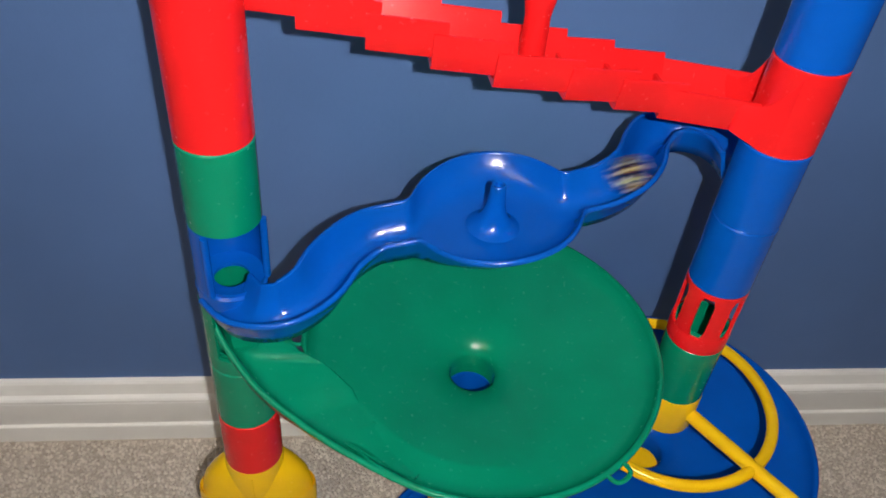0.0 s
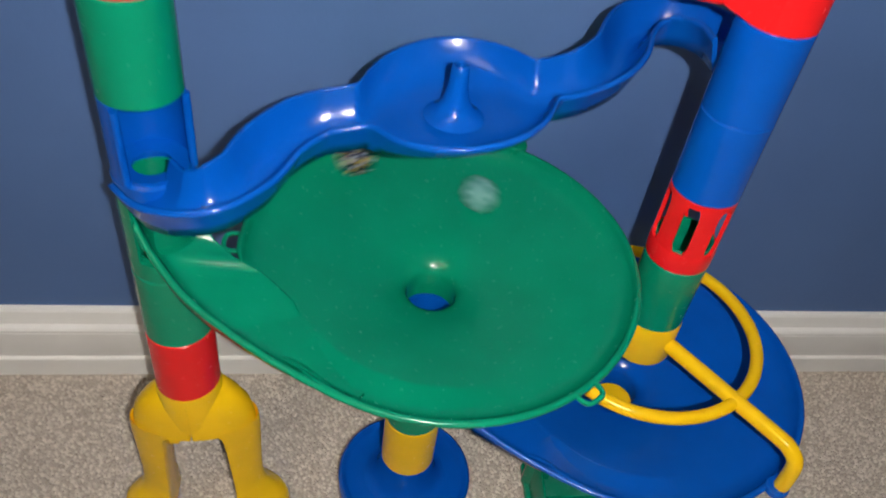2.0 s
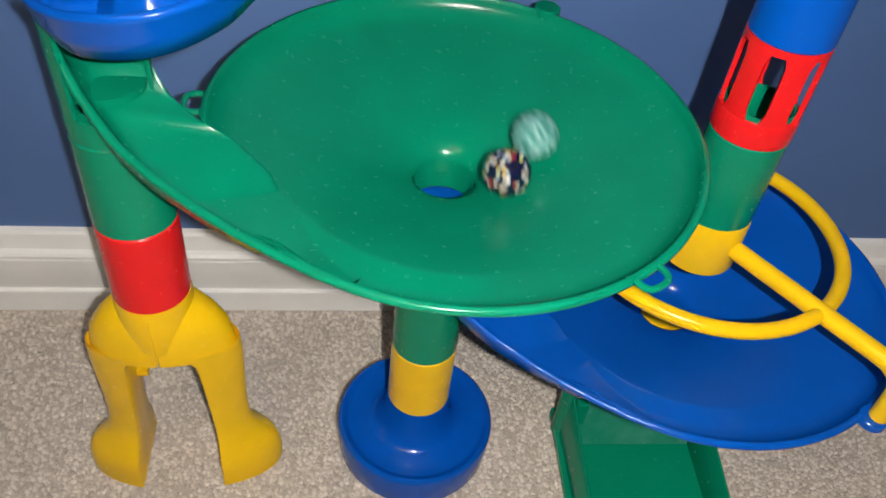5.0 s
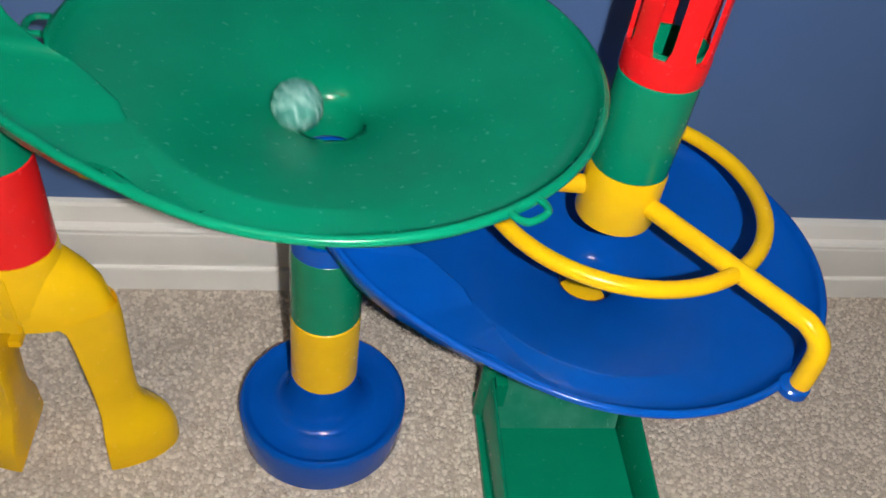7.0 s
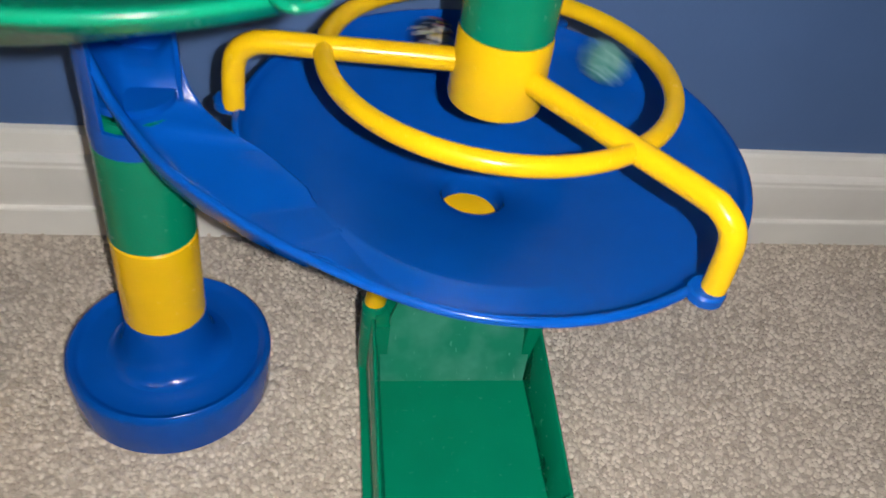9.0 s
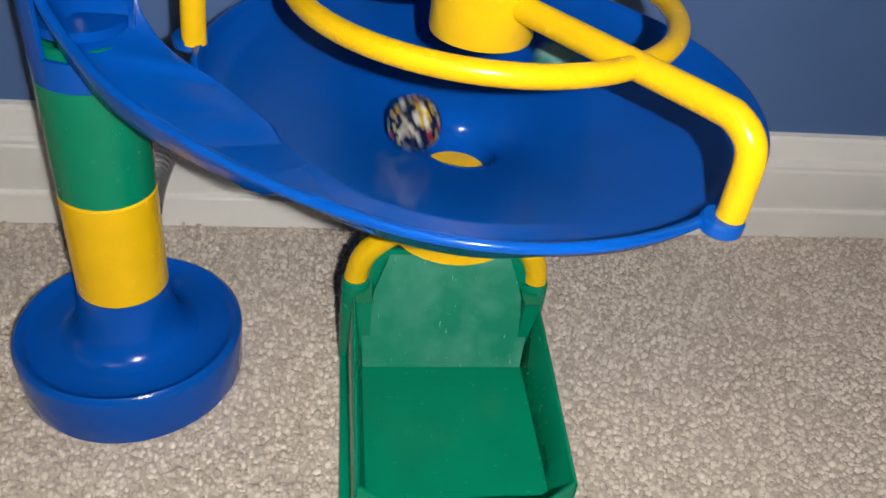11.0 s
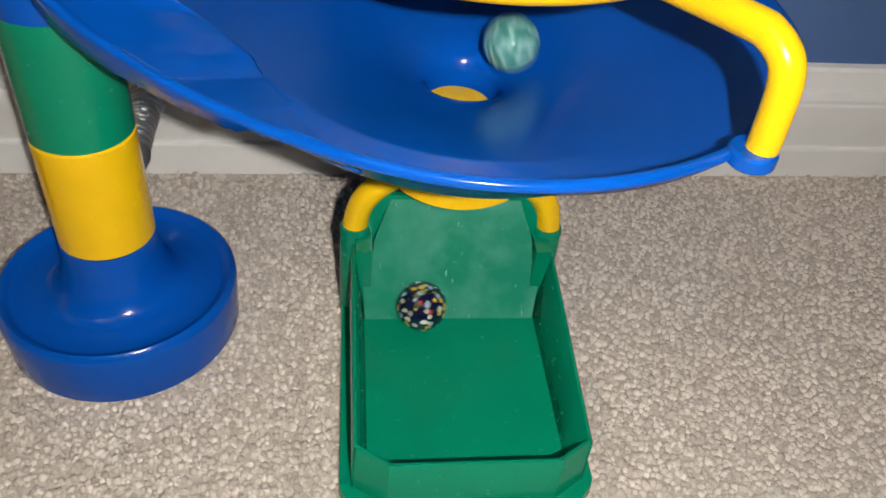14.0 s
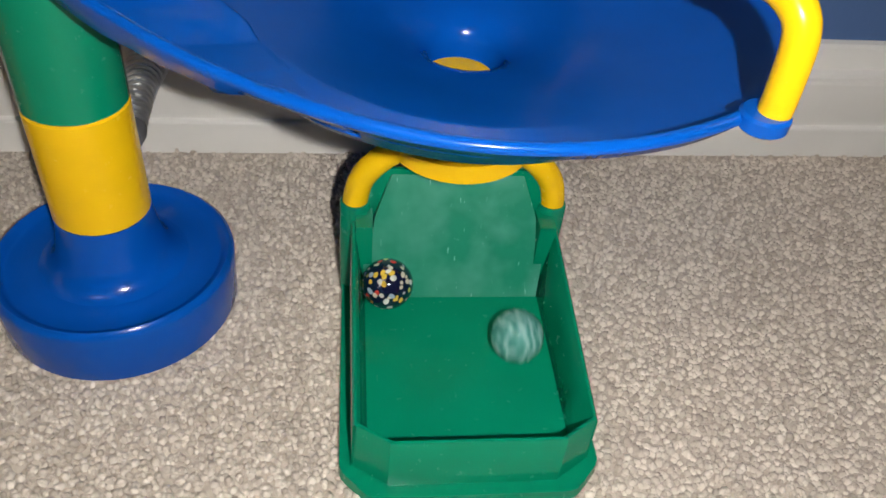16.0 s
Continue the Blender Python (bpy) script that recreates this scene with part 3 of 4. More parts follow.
def cascade(m_left, m_right):
    """Red stepped channel with a landing and a post at its middle."""
    ob = empty("stair_track", pose(0, 0, 0))
    pts = [Vector(p) for p in C_LINE]
    for i in range(len(pts) - 1):
        a, b = pts[i], pts[i + 1]
        t = b - a
        t.z = 0
        ln = t.length
        t.normalize()
        nrm = Vector((-t.y, t.x, 0))
        za, wall_h, th = a.z, 0.021, 0.0022
        back_h = wall_h
        fx0, fx1 = -0.004, ln + 0.004
        w = 0.0165
        # floor and two leaning side walls of one tread, the back edge rounded
        prof = rounded([(-w - 0.004, wall_h), (-w - 0.0015, wall_h), (-w + 0.003, 0.002), (w - 0.003, 0.002), (w + 0.0015, back_h), (w + 0.004, back_h), (w - 0.001, -th), (-w + 0.001, -th)], 0.0018, 2)
        sec = []
        for f in np.linspace(fx0, fx1, 5):
            sec.append([tuple(a + t * f + nrm * y + Vector((0, 0, z - 0.0035 * f / ln))) for y, z in prof])
        finish("step", *sweep(sec), RED, ob, sharp=35)
        # riser
        v, fcs = box(-th, 0.0, -w + 0.002, w - 0.002, -0.011, 0.002)
        rot = Matrix(((t.x, nrm.x, 0, b.x), (t.y, nrm.y, 0, b.y), (0, 0, 1, b.z + 0.011), (0, 0, 0, 1)))
        if i < len(pts) - 2:
            finish("riser", v, fcs, RED, ob, smooth=False, at=rot)
    # cheeks that sweep up from the last tread to the right sleeve
    foot, axis = pts[-1], m_right @ Vector((0, 0, 0.5))
    for side in (-1, 1):
        a = foot - t * 0.014 + nrm * (side * (w + 0.001))
        b = Vector((axis.x - 0.012, axis.y + side * 0.0180, 0))
        sec = []
        for f in np.linspace(0, 1, 12):
            p = a.lerp(b, f)
            z1 = pts[-2].z - 0.002 + wall_h - 0.0025 + (C_RIGHT[1] - 0.003 - pts[-2].z - wall_h + 0.0045) * f ** 3.2
            z0 = C_RIGHT[0] + 0.001 + 0.0055 * (1 - f) ** 1.5
            sec.append([(p.x, p.y - 0.0014, z0), (p.x, p.y - 0.0014, z1 - 0.001), (p.x, p.y, z1), (p.x, p.y + 0.0014, z1 - 0.001), (p.x, p.y + 0.0014, z0)])
        finish("cheek", *sweep(sec), RED, ob, sharp=50)
    # landing post with a bead
    mid = Vector(C_POST)
    finish("landing_post", *revolve([(0.0, 0.0), (0.0078, 0.0), (0.0074, 0.030), (0.0085, 0.036), (0.0092, 0.040), (0.0085, 0.044), (0.0080, 0.048), (0.0080, 0.056), (0.0100, 0.060), (0.0110, 0.066), (0.0100, 0.072), (0.0, 0.072)], 32), RED, ob, at=pose(*mid))
    for mat, z0, z1 in ((m_left, C_LEFT[0], C_LEFT[1]), (m_right, C_RIGHT[0], C_RIGHT[1])):
        finish("sleeve", *revolve(tube_profile(z1 - z0)), RED, ob, at=mat @ pose(0, 0, z0))
    return tagged(ob, "red plastic stepped marble track between two towers", "track")


def tray(at):
    """Catch tray: low front, sides that fall towards the front, tall sloped back, two sockets."""
    ob = empty("catch_tray", at)
    hw, y0, y1, th = 0.0448, -0.0955, 0.0010, 0.0022
    cut, fl, fh, flare = 0.012, 0.0140, 0.0345, 0.0051

    def floor_z(y):
        return fl - 0.0050 * (y1 - y) / (y1 - y0)

    def wall(low_a, low_b, top_a, top_b, name):
        """Leaning sheet between two floor corners and two top corners (inside face)."""
        a0, b0, a1, b1 = Vector(low_a), Vector(low_b), Vector(top_a), Vector(top_b)
        t = (b1 - a1).normalized()
        nrm = Vector((t.y, -t.x, 0)).normalized()
        sec = []
        for f in np.linspace(-0.02, 1.02, 6):
            p, q = a0.lerp(b0, f), a1.lerp(b1, f)
            o = q + nrm * th
            foot = p + nrm * (th + 0.001)
            sec.append([tuple(p - Vector((0, 0, 0.003))), tuple(q - Vector((0, 0, 0.0008))), tuple(q + nrm * 0.0006), tuple(o - nrm * 0.0006), tuple(o - Vector((0, 0, 0.0008))), (q.x + nrm.x * (th + 0.0008), q.y + nrm.y * (th + 0.0008), 0.004), (foot.x, foot.y, 0.004)])
        finish(name, *sweep(sec), GREEN, ob, sharp=50)
    low = [(x, y, floor_z(y)) for x, y in ((-hw, y1), (-hw, y0 + cut), (-hw + cut, y0), (hw - cut, y0), (hw, y0 + cut), (hw, y1))]
    hi = [(-hw - flare, ARCH_Y - 0.010, 0.0520), (-hw - flare, -0.0912, fh), (-0.0357, -0.1007, fh), (0.0357, -0.1007, fh), (hw + flare, -0.0912, fh), (hw + flare, ARCH_Y - 0.010, 0.0520)]
    k = len(low)
    wide = [(x * 1.06, y if y > y0 + 0.05 else y - 0.0025, z) for x, y, z in low]
    v = wide + [(x, y, z - 0.006) for x, y, z in wide]
    f = [tuple(range(k)), tuple(range(k, 2 * k))] + [(i, (i + 1) % k, k + (i + 1) % k, k + i) for i in range(k)]
    finish("floor_panel", v, f, GREEN, ob, smooth=False)
    for i, name in ((0, "side_panel"), (1, "front_corner"), (2, "front_panel"), (3, "front_corner"), (4, "side_panel")):
        wall(low[i], low[i + 1], hi[i], hi[i + 1], name)
    # back sheet leaning away, cut corners at the top
    tilt = 0.0168
    bk = [(-hw, fl), (hw, fl), (hw + 0.0015, 0.034), (hw - 0.0025, 0.038), (hw - 0.0040, 0.056), (hw - 0.0120, 0.077), (-hw + 0.0120, 0.077), (-hw + 0.0040, 0.056), (-hw + 0.0025, 0.038), (-hw - 0.0015, 0.034)]
    v = [(x, y1 + tilt * (z - fl) / 0.05, z) for x, z in bk] + [(x, y1 + tilt * (z - fl) / 0.05 + th, z) for x, z in bk]
    k = len(bk)
    f = [tuple(range(k)), tuple(range(k, 2 * k))] + [(i, (i + 1) % k, k + (i + 1) % k, k + i) for i in range(k)]
    finish("back_panel", v, f, GREEN_FROSTED_GLARE, ob, smooth=False)
    yb = y1 + tilt * 0.057 / 0.05 + th
    finish("top_rail", *box(-0.0440, 0.0440, yb, yb + 0.0022, 0.040, 0.0800), GREEN, ob, smooth=False)
    finish("top_ledge", *box(-0.021, 0.021, yb - 0.003, yb - 0.0002, 0.0795, 0.0825), GREEN, ob, smooth=False)
    for s in (-1, 1):
        finish("socket_post", *revolve([(0.004, 0.0), (0.0080, 0.0), (0.0080, 0.030), (0.0078, 0.058), (0.0072, 0.0595), (0.0060, 0.0595), (0.0055, 0.051), (0.004, 0.051)], 28), GREEN, ob, at=pose(s * ARCH_HALF, ARCH_Y, 0))
        finish("gusset", *box(*sorted((s * (hw - 0.003), s * ARCH_HALF)), y1 + 0.006, ARCH_Y + 0.004, 0.004, 0.056), GREEN, ob, smooth=False)
    # skirt on the carpet
    sk = rounded([(-0.0570, y1 + 0.04), (-0.0582, -0.0955), (-0.0450, -0.1100), (0.0450, -0.1100), (0.0582, -0.0955), (0.0570, y1 + 0.04)], 0.004, 3)
    k = len(sk)
    v = [(x, y, 0.0) for x, y in sk] + [(x * 0.995, y * 0.995, 0.0055) for x, y in sk]
    f = [tuple(range(k)), tuple(range(k, 2 * k))] + [(i, (i + 1) % k, k + (i + 1) % k, k + i) for i in range(k)]
    finish("skirt", v, f, GREEN, ob, sharp=30)
    return tagged(ob, "green plastic marble catch tray lying on carpet", "tray")


def tray_arch(at):
    """Bowed yellow bar that rises from the tray's sockets to the dish outlet."""
    ob = empty("outlet_arch", at)
    h = ARCH_HALF
    line = [(-h, 0.046), (-h, 0.060), (-h + 0.004, 0.074), (-h + 0.015, 0.086), (-0.024, 0.0905), (0, 0.0905), (0.024, 0.0905), (h - 0.015, 0.086), (h - 0.004, 0.074), (h, 0.060), (h, 0.046)]
    finish("bar", *rod(smooth_path([(x, ARCH_Y, z) for x, z in line], 6), 0.0064, 16), YELLOW, ob)
    sec = []
    for x in np.linspace(-0.030, 0.030, 17):
        d = 0.018 * (1 - (x / 0.032) ** 2) ** 0.6 + 0.004
        b = 0.0030 * (1 - (x / 0.031) ** 2)
        sec.append([(x, ARCH_Y - d, 0.0885 - b), (x, ARCH_Y - d + 0.001, 0.0945), (x, ARCH_Y + d - 0.001, 0.0945), (x, ARCH_Y + d, 0.0885 - b)])
    finish("saddle", *sweep(sec), YELLOW, ob, sharp=50)
    finish("cup", *revolve([(0.0, 0.090), (0.0150, 0.090), (0.0160, 0.092), (0.0160, 0.1305), (0.0150, 0.1315), (0.0, 0.1325)], 48, (-0.005, 0.023)), YELLOW, ob)
    return tagged(ob, "yellow plastic arch that carries the blue dish over its tray", "frame")


def door_stop(at):
    """Coiled spring door stop screwed into the baseboard."""
    ob = empty("door_stop", at)
    turns, ln = 17, 0.066
    path = []
    for i in range(turns * 14 + 1):
        f = i / (turns * 14)
        r = 0.0068 + 0.0075 * (1 - f) ** 1.8
        a = 2 * math.pi * turns * f
        path.append((r * math.cos(a), -0.004 - ln * f, r * math.sin(a) - 0.010 * f * f))
    finish("spring", *rod(path, 0.00105, 6), STEEL, ob)
    v, f = revolve([(0.0, 0.0), (0.0075, 0.0), (0.0080, 0.004), (0.0070, 0.012), (0.004, 0.014), (0.0, 0.014)], 24)
    finish("tip", v, f, RUBBER, ob, at=pose(0, -0.068, -0.010, 90, 0, 0))
    return tagged(ob, "coiled steel spring door stop with a dark rubber tip", "door stop")


def marble(name, material, label):
    bm = bmesh.new()
    bmesh.ops.create_icosphere(bm, subdivisions=4, radius=MR)
    me = bpy.data.meshes.new(name)
    bm.to_mesh(me)
    bm.free()
    for p in me.polygons:
        p.use_smooth = True
    me.materials.append(material)
    return tagged(new(name, me), label, "marble", group="two marbles")


def torch():
    v, f = revolve([(0.0, 0.0), (0.0045, 0.0), (0.0045, 0.0006), (0.0, 0.0006)], 20)
    return tagged(finish("torch", v, f, GLOW), "small round white torch light of a hand-held device", "torch")


# ---- plan ----
# outer edge of a chute: angle, reach past the rim, height over it
CHUTE_A = (166, 175, 179, 182.5, 188, 192, 197, 202, 208, 216, 225, 233, 240, 246)
CHUTE_R = (0.0640, 0.0640, 0.0630, 0.0600, 0.0507, 0.0435, 0.0360, 0.0280, 0.0190, 0.0105, 0.0040, 0.0010, 0.0002, 0.0)
CHUTE_Z = (0.0500, 0.0500, 0.0490, 0.0420, 0.0290, 0.0215, 0.0155, 0.0110, 0.0068, 0.0033, 0.0010, 0.0, 0.0, 0.0)
FLOOR_A = (166, 176, 180, 183, 189, 195, 204, 214, 224, 246)
FLOOR_Z = (0.0260, 0.0245, 0.0210, 0.0165, 0.0050, -0.0030, -0.0090, -0.0115, -0.0120, -0.0120)
# inner edge of a chute: angle, place against the rim, height
LEDGE_A = (168, 174.5, 177, 179, 181, 183, 186, 187.2, 190, 194, 198, 201, 205, 210, 216, 230, 246)
LEDGE_R = (0.0275, 0.0265, 0.0250, 0.0210, 0.0140, 0.0065, -0.0025, -0.0130, -0.0185, -0.0240, -0.0285, -0.0290, -0.0305, -0.0320, -0.0315, -0.0250, -0.0190)
LEDGE_Z = (0.0480, 0.0400, 0.0330, 0.0190, 0.0090, 0.0040, 0.0005, -0.0060, -0.0085, -0.0112, -0.0138, -0.0158, -0.0182, -0.0198, -0.0206, -0.0300, -0.0300)
BOARD, BOARD_Y, WALL_Y = 0.0821, 0.0036, 0.0174
SLOT_TURN = 206
MR = 0.0130
FOOT_R, FOOT_H = 0.0573, 0.0599
ARCH_H = 0.1811
RING_R, ARM_Z, FOOT_Z = 0.0830, -0.0014, -0.0370
ARCH_HALF, ARCH_Y = 0.0501, 0.0245
collar_top = 0.048
LEFT = pose(-0.1674, -0.1406, 0)
MID = pose(0.000, -0.130, 0)
RIGHT = pose(0.1675, -0.1257, 0)
GREEN_DISH = (0.0018, -0.1399, 0.3084, 1.93, 0.16, 0)
BLUE_DISH = (0.1706, -0.1298, 0.1868, 1.49, -0.26, 0)
PAN, PAN_R = (-0.0002, -0.1199, 0.4165), 0.0550
S_LINE = [(0.1637, -0.1026, 0.447), (0.1628, -0.0791, 0.4455), (0.1545, -0.0609, 0.443), (0.1397, -0.0506, 0.4398), (0.1235, -0.0527, 0.4367), (0.1115, -0.066, 0.4341), (0.1002, -0.0887, 0.4315), (0.0838, -0.1036, 0.4278), (0.0596, -0.1102, 0.4216), (-0.0002, -0.1199, 0.4166), (-0.056, -0.1276, 0.4078), (-0.0807, -0.1315, 0.403), (-0.1002, -0.1476, 0.3983), (-0.1133, -0.1693, 0.3939), (-0.1327, -0.183, 0.3902), (-0.1539, -0.1793, 0.3865), (-0.1675, -0.1636, 0.384)]
CUP, FEED = (0.3600, 0.4198), (0.4137, 0.4719)
C_LINE = [(-0.1529, -0.1166, 0.5483), (-0.1179, -0.116, 0.5377), (-0.0822, -0.1152, 0.5271), (-0.0469, -0.1142, 0.5165), (-0.0118, -0.113, 0.5059), (0.0298, -0.1101, 0.4974), (0.0634, -0.1048, 0.4888), (0.097, -0.1016, 0.4812), (0.1503, -0.1097, 0.4749)]
C_POST = (0.0100, -0.1051, 0.5080)
C_LEFT, C_RIGHT = (0.4777, 0.620), (0.4719, 0.5280)

room()
round_foot(MID)
tube("yellow_tube", MID, FOOT_H, 0.1184, YELLOW, "short yellow plastic tube on a blue foot")
tube("green_tube", MID, 0.1184, 0.1768, GREEN, "short green plastic tube above a yellow one")
arch_foot(LEFT)
tube("red_tube", LEFT, ARCH_H, 0.2393, RED, "short red plastic tube on a yellow arch foot")
tube("green_tube", LEFT, 0.2393, 0.2978, GREEN, "short green plastic tube above a red one")
tube("green_tube", LEFT, 0.4198, 0.4777, GREEN, "short green plastic tube above the blue track's cup")
tube("green_tube", RIGHT, 0.2386, 0.2977, GREEN, "short green plastic tube in a yellow socket")
slotted_tube(RIGHT, 0.2977, 0.3555)
tube("blue_tube", RIGHT, 0.3555, 0.4137, BLUE, "short blue plastic tube above a slotted red one")
tube("blue_tube", RIGHT, 0.5280, 0.640, BLUE, "blue plastic tube at the tower's top")
dish("funnel_dish", pose(*GREEN_DISH), 0.1267, 0.1693, 180.2, 0.0425, (-0.0018, 0.0090), 0.0285, GREEN, "green plastic funnel dish with a feeding chute", (60,), (178, 304), -0.0106, 0.0516)
dish("funnel_dish", pose(*BLUE_DISH), 0.1267, 0.1706, 180.1, 0.0425, (-0.0033, 0.0085), 0.0300, BLUE, "blue plastic funnel dish with a feeding chute", (-57.5, 64, 172), (), -0.010, 0.050)
tripod(pose(0.1675, -0.1257, 0.2226), ((-56.5, 0.1334), (64, 0.1290), (175.5, 0.1208)))
s_track(LEFT, RIGHT)
cascade(LEFT, RIGHT)
tray(pose(0.1690, -0.150, 0, 0, 0, -1))
tray_arch(pose(0.1690, -0.150, 0.001, 0, 0, -1))
door_stop(pose(0.0020, 0.0060, 0.0695))
dark_marble = marble("marble", CONFETTI, "dark navy glass marble with cream, yellow and red flecks")
teal_marble = marble("marble", TEAL, "pale teal swirled glass marble")
lamp = torch()


# places of the two marbles, one for each tenth of a second
DARK_WAY = [
    (0.0939, -0.0944, 0.4225), (0.0295, -0.1105, 0.4119), (0.0274, -0.1277, 0.4118), (0.0120, -0.1473, 0.4106), (-0.0257, -0.1409, 0.4058),
    (-0.0539, -0.1096, 0.4011), (-0.0780, -0.1219, 0.3965), (-0.0967, -0.1592, 0.3923), (-0.1392, -0.1762, 0.3827), (-0.1718, -0.1536, 0.3930),
    (-0.1560, -0.1480, 0.3440), (-0.1227, -0.1480, 0.3126), (-0.1145, -0.1841, 0.3126), (-0.0794, -0.2265, 0.3126), (-0.0152, -0.2454, 0.2995),
    (0.0555, -0.2298, 0.3037), (0.1032, -0.1772, 0.3061), (0.1078, -0.1072, 0.3091), (0.0712, -0.0581, 0.3094), (0.0123, -0.0333, 0.3102),
    (-0.0521, -0.0470, 0.3100), (-0.0970, -0.1053, 0.3075), (-0.0987, -0.1688, 0.3032), (-0.0563, -0.2178, 0.3011), (0.0036, -0.2260, 0.2987),
    (0.0574, -0.2144, 0.3008), (0.0937, -0.1727, 0.3032), (0.1032, -0.1246, 0.3060), (0.0860, -0.0811, 0.3072), (0.0398, -0.0520, 0.3058),
    (-0.0143, -0.0511, 0.3039), (-0.0662, -0.0739, 0.3050), (-0.0971, -0.1159, 0.3063), (-0.0925, -0.1549, 0.3033), (-0.0659, -0.1869, 0.2985),
    (-0.0181, -0.1924, 0.2911), (0.0305, -0.1758, 0.2887), (0.0492, -0.1430, 0.2891), (0.0317, -0.1079, 0.2872), (-0.0030, -0.0976, 0.2858),
    (-0.0329, -0.1172, 0.2859), (-0.0366, -0.1521, 0.2865), (-0.0121, -0.1765, 0.2867), (0.0218, -0.1723, 0.2866), (0.0385, -0.1433, 0.2859),
    (0.0254, -0.1130, 0.2840), (-0.0064, -0.1063, 0.2818), (-0.0295, -0.1281, 0.2830), (-0.0243, -0.1589, 0.2844), (0.0039, -0.1710, 0.2847),
    (0.0284, -0.1537, 0.2841), (0.0262, -0.1244, 0.2816), (0.0001, -0.1122, 0.2758), (-0.0224, -0.1290, 0.2788), (-0.0179, -0.1560, 0.2821),
    (0.0078, -0.1635, 0.2827), (0.0246, -0.1436, 0.2811), (0.0000, -0.1290, 0.2560), (0.0010, -0.1300, 0.2340), (-0.0010, -0.1280, 0.2300),
    (-0.0020, -0.1380, 0.2260), (0.0423, -0.1712, 0.1986), (0.0759, -0.1979, 0.1892), (0.1397, -0.2236, 0.1788), (0.2097, -0.2316, 0.1840),
    (0.2634, -0.1906, 0.1858), (0.2832, -0.1241, 0.1879), (0.2516, -0.0615, 0.1872), (0.1948, -0.0311, 0.1860), (0.1336, -0.0384, 0.1844),
    (0.0899, -0.0778, 0.1825), (0.0774, -0.1321, 0.1804), (0.0973, -0.1804, 0.1785), (0.1476, -0.2157, 0.1782), (0.2094, -0.2075, 0.1783),
    (0.2483, -0.1885, 0.1819), (0.2774, -0.1384, 0.1860), (0.2674, -0.0900, 0.1863), (0.2440, -0.0566, 0.1865), (0.1995, -0.0326, 0.1859),
    (0.1505, -0.0321, 0.1850), (0.1087, -0.0541, 0.1836), (0.0829, -0.0915, 0.1820), (0.0778, -0.1348, 0.1803), (0.1006, -0.1701, 0.1761),
    (0.1370, -0.1848, 0.1716), (0.1838, -0.1759, 0.1678), (0.2130, -0.1318, 0.1666), (0.2200, -0.0966, 0.1717), (0.1987, -0.0565, 0.1779),
    (0.1492, -0.0330, 0.1848), (0.1210, -0.0688, 0.1769), (0.1023, -0.1083, 0.1739), (0.1229, -0.1746, 0.1718), (0.1866, -0.1912, 0.1718),
    (0.2301, -0.1445, 0.1722), (0.2105, -0.0860, 0.1714), (0.1519, -0.0759, 0.1696), (0.1163, -0.1208, 0.1685), (0.1381, -0.1716, 0.1684),
    (0.1911, -0.1764, 0.1687), (0.2192, -0.1339, 0.1685), (0.1962, -0.0908, 0.1669), (0.1495, -0.0905, 0.1648), (0.1281, -0.1296, 0.1645),
    (0.1511, -0.1652, 0.1651), (0.1913, -0.1621, 0.1654), (0.2067, -0.1272, 0.1645), (0.1846, -0.0987, 0.1617), (0.1512, -0.1043, 0.1587),
    (0.1409, -0.1344, 0.1603), (0.1611, -0.1561, 0.1616), (0.1878, -0.1491, 0.1616), (0.1906, -0.1222, 0.1576), (0.1696, -0.1018, 0.1560),
    (0.1488, -0.1050, 0.1594), (0.1582, -0.1228, 0.1519), (0.1892, -0.1229, 0.1565), (0.1764, -0.1057, 0.1541), (0.1505, -0.1117, 0.1549),
    (0.1750, -0.1213, 0.1521), (0.1652, -0.1096, 0.1523), (0.1769, -0.1246, 0.1520), (0.1677, -0.1111, 0.1523), (0.1456, -0.1199, 0.1565),
    (0.1648, -0.1314, 0.1518), (0.1600, -0.1460, 0.0690), (0.1419, -0.1877, 0.0256), (0.1587, -0.2312, 0.0233), (0.1984, -0.2315, 0.0233),
    (0.1990, -0.2159, 0.0241), (0.1980, -0.1863, 0.0257), (0.1969, -0.1618, 0.0269), (0.1903, -0.1616, 0.0269), (0.1851, -0.1614, 0.0270),
    (0.1819, -0.1595, 0.0271), (0.1742, -0.1577, 0.0271), (0.1692, -0.1560, 0.0272), (0.1635, -0.1542, 0.0273), (0.1577, -0.1525, 0.0274),
    (0.1529, -0.1525, 0.0274), (0.1457, -0.1524, 0.0274), (0.1383, -0.1523, 0.0274), (0.1356, -0.1521, 0.0274), (0.1355, -0.1520, 0.0274),
    (0.1378, -0.1519, 0.0274), (0.1374, -0.1519, 0.0274), (0.1370, -0.1520, 0.0274), (0.1365, -0.1520, 0.0274), (0.1361, -0.1521, 0.0274),
    (0.1357, -0.1521, 0.0274), (0.1353, -0.1520, 0.0274), (0.1351, -0.1518, 0.0275), (0.1349, -0.1517, 0.0275), (0.1347, -0.1515, 0.0275),
    (0.1346, -0.1514, 0.0275), (0.1346, -0.1515, 0.0275), (0.1347, -0.1517, 0.0275), (0.1348, -0.1518, 0.0275), (0.1349, -0.1520, 0.0274),
    (0.1349, -0.1522, 0.0274),
]
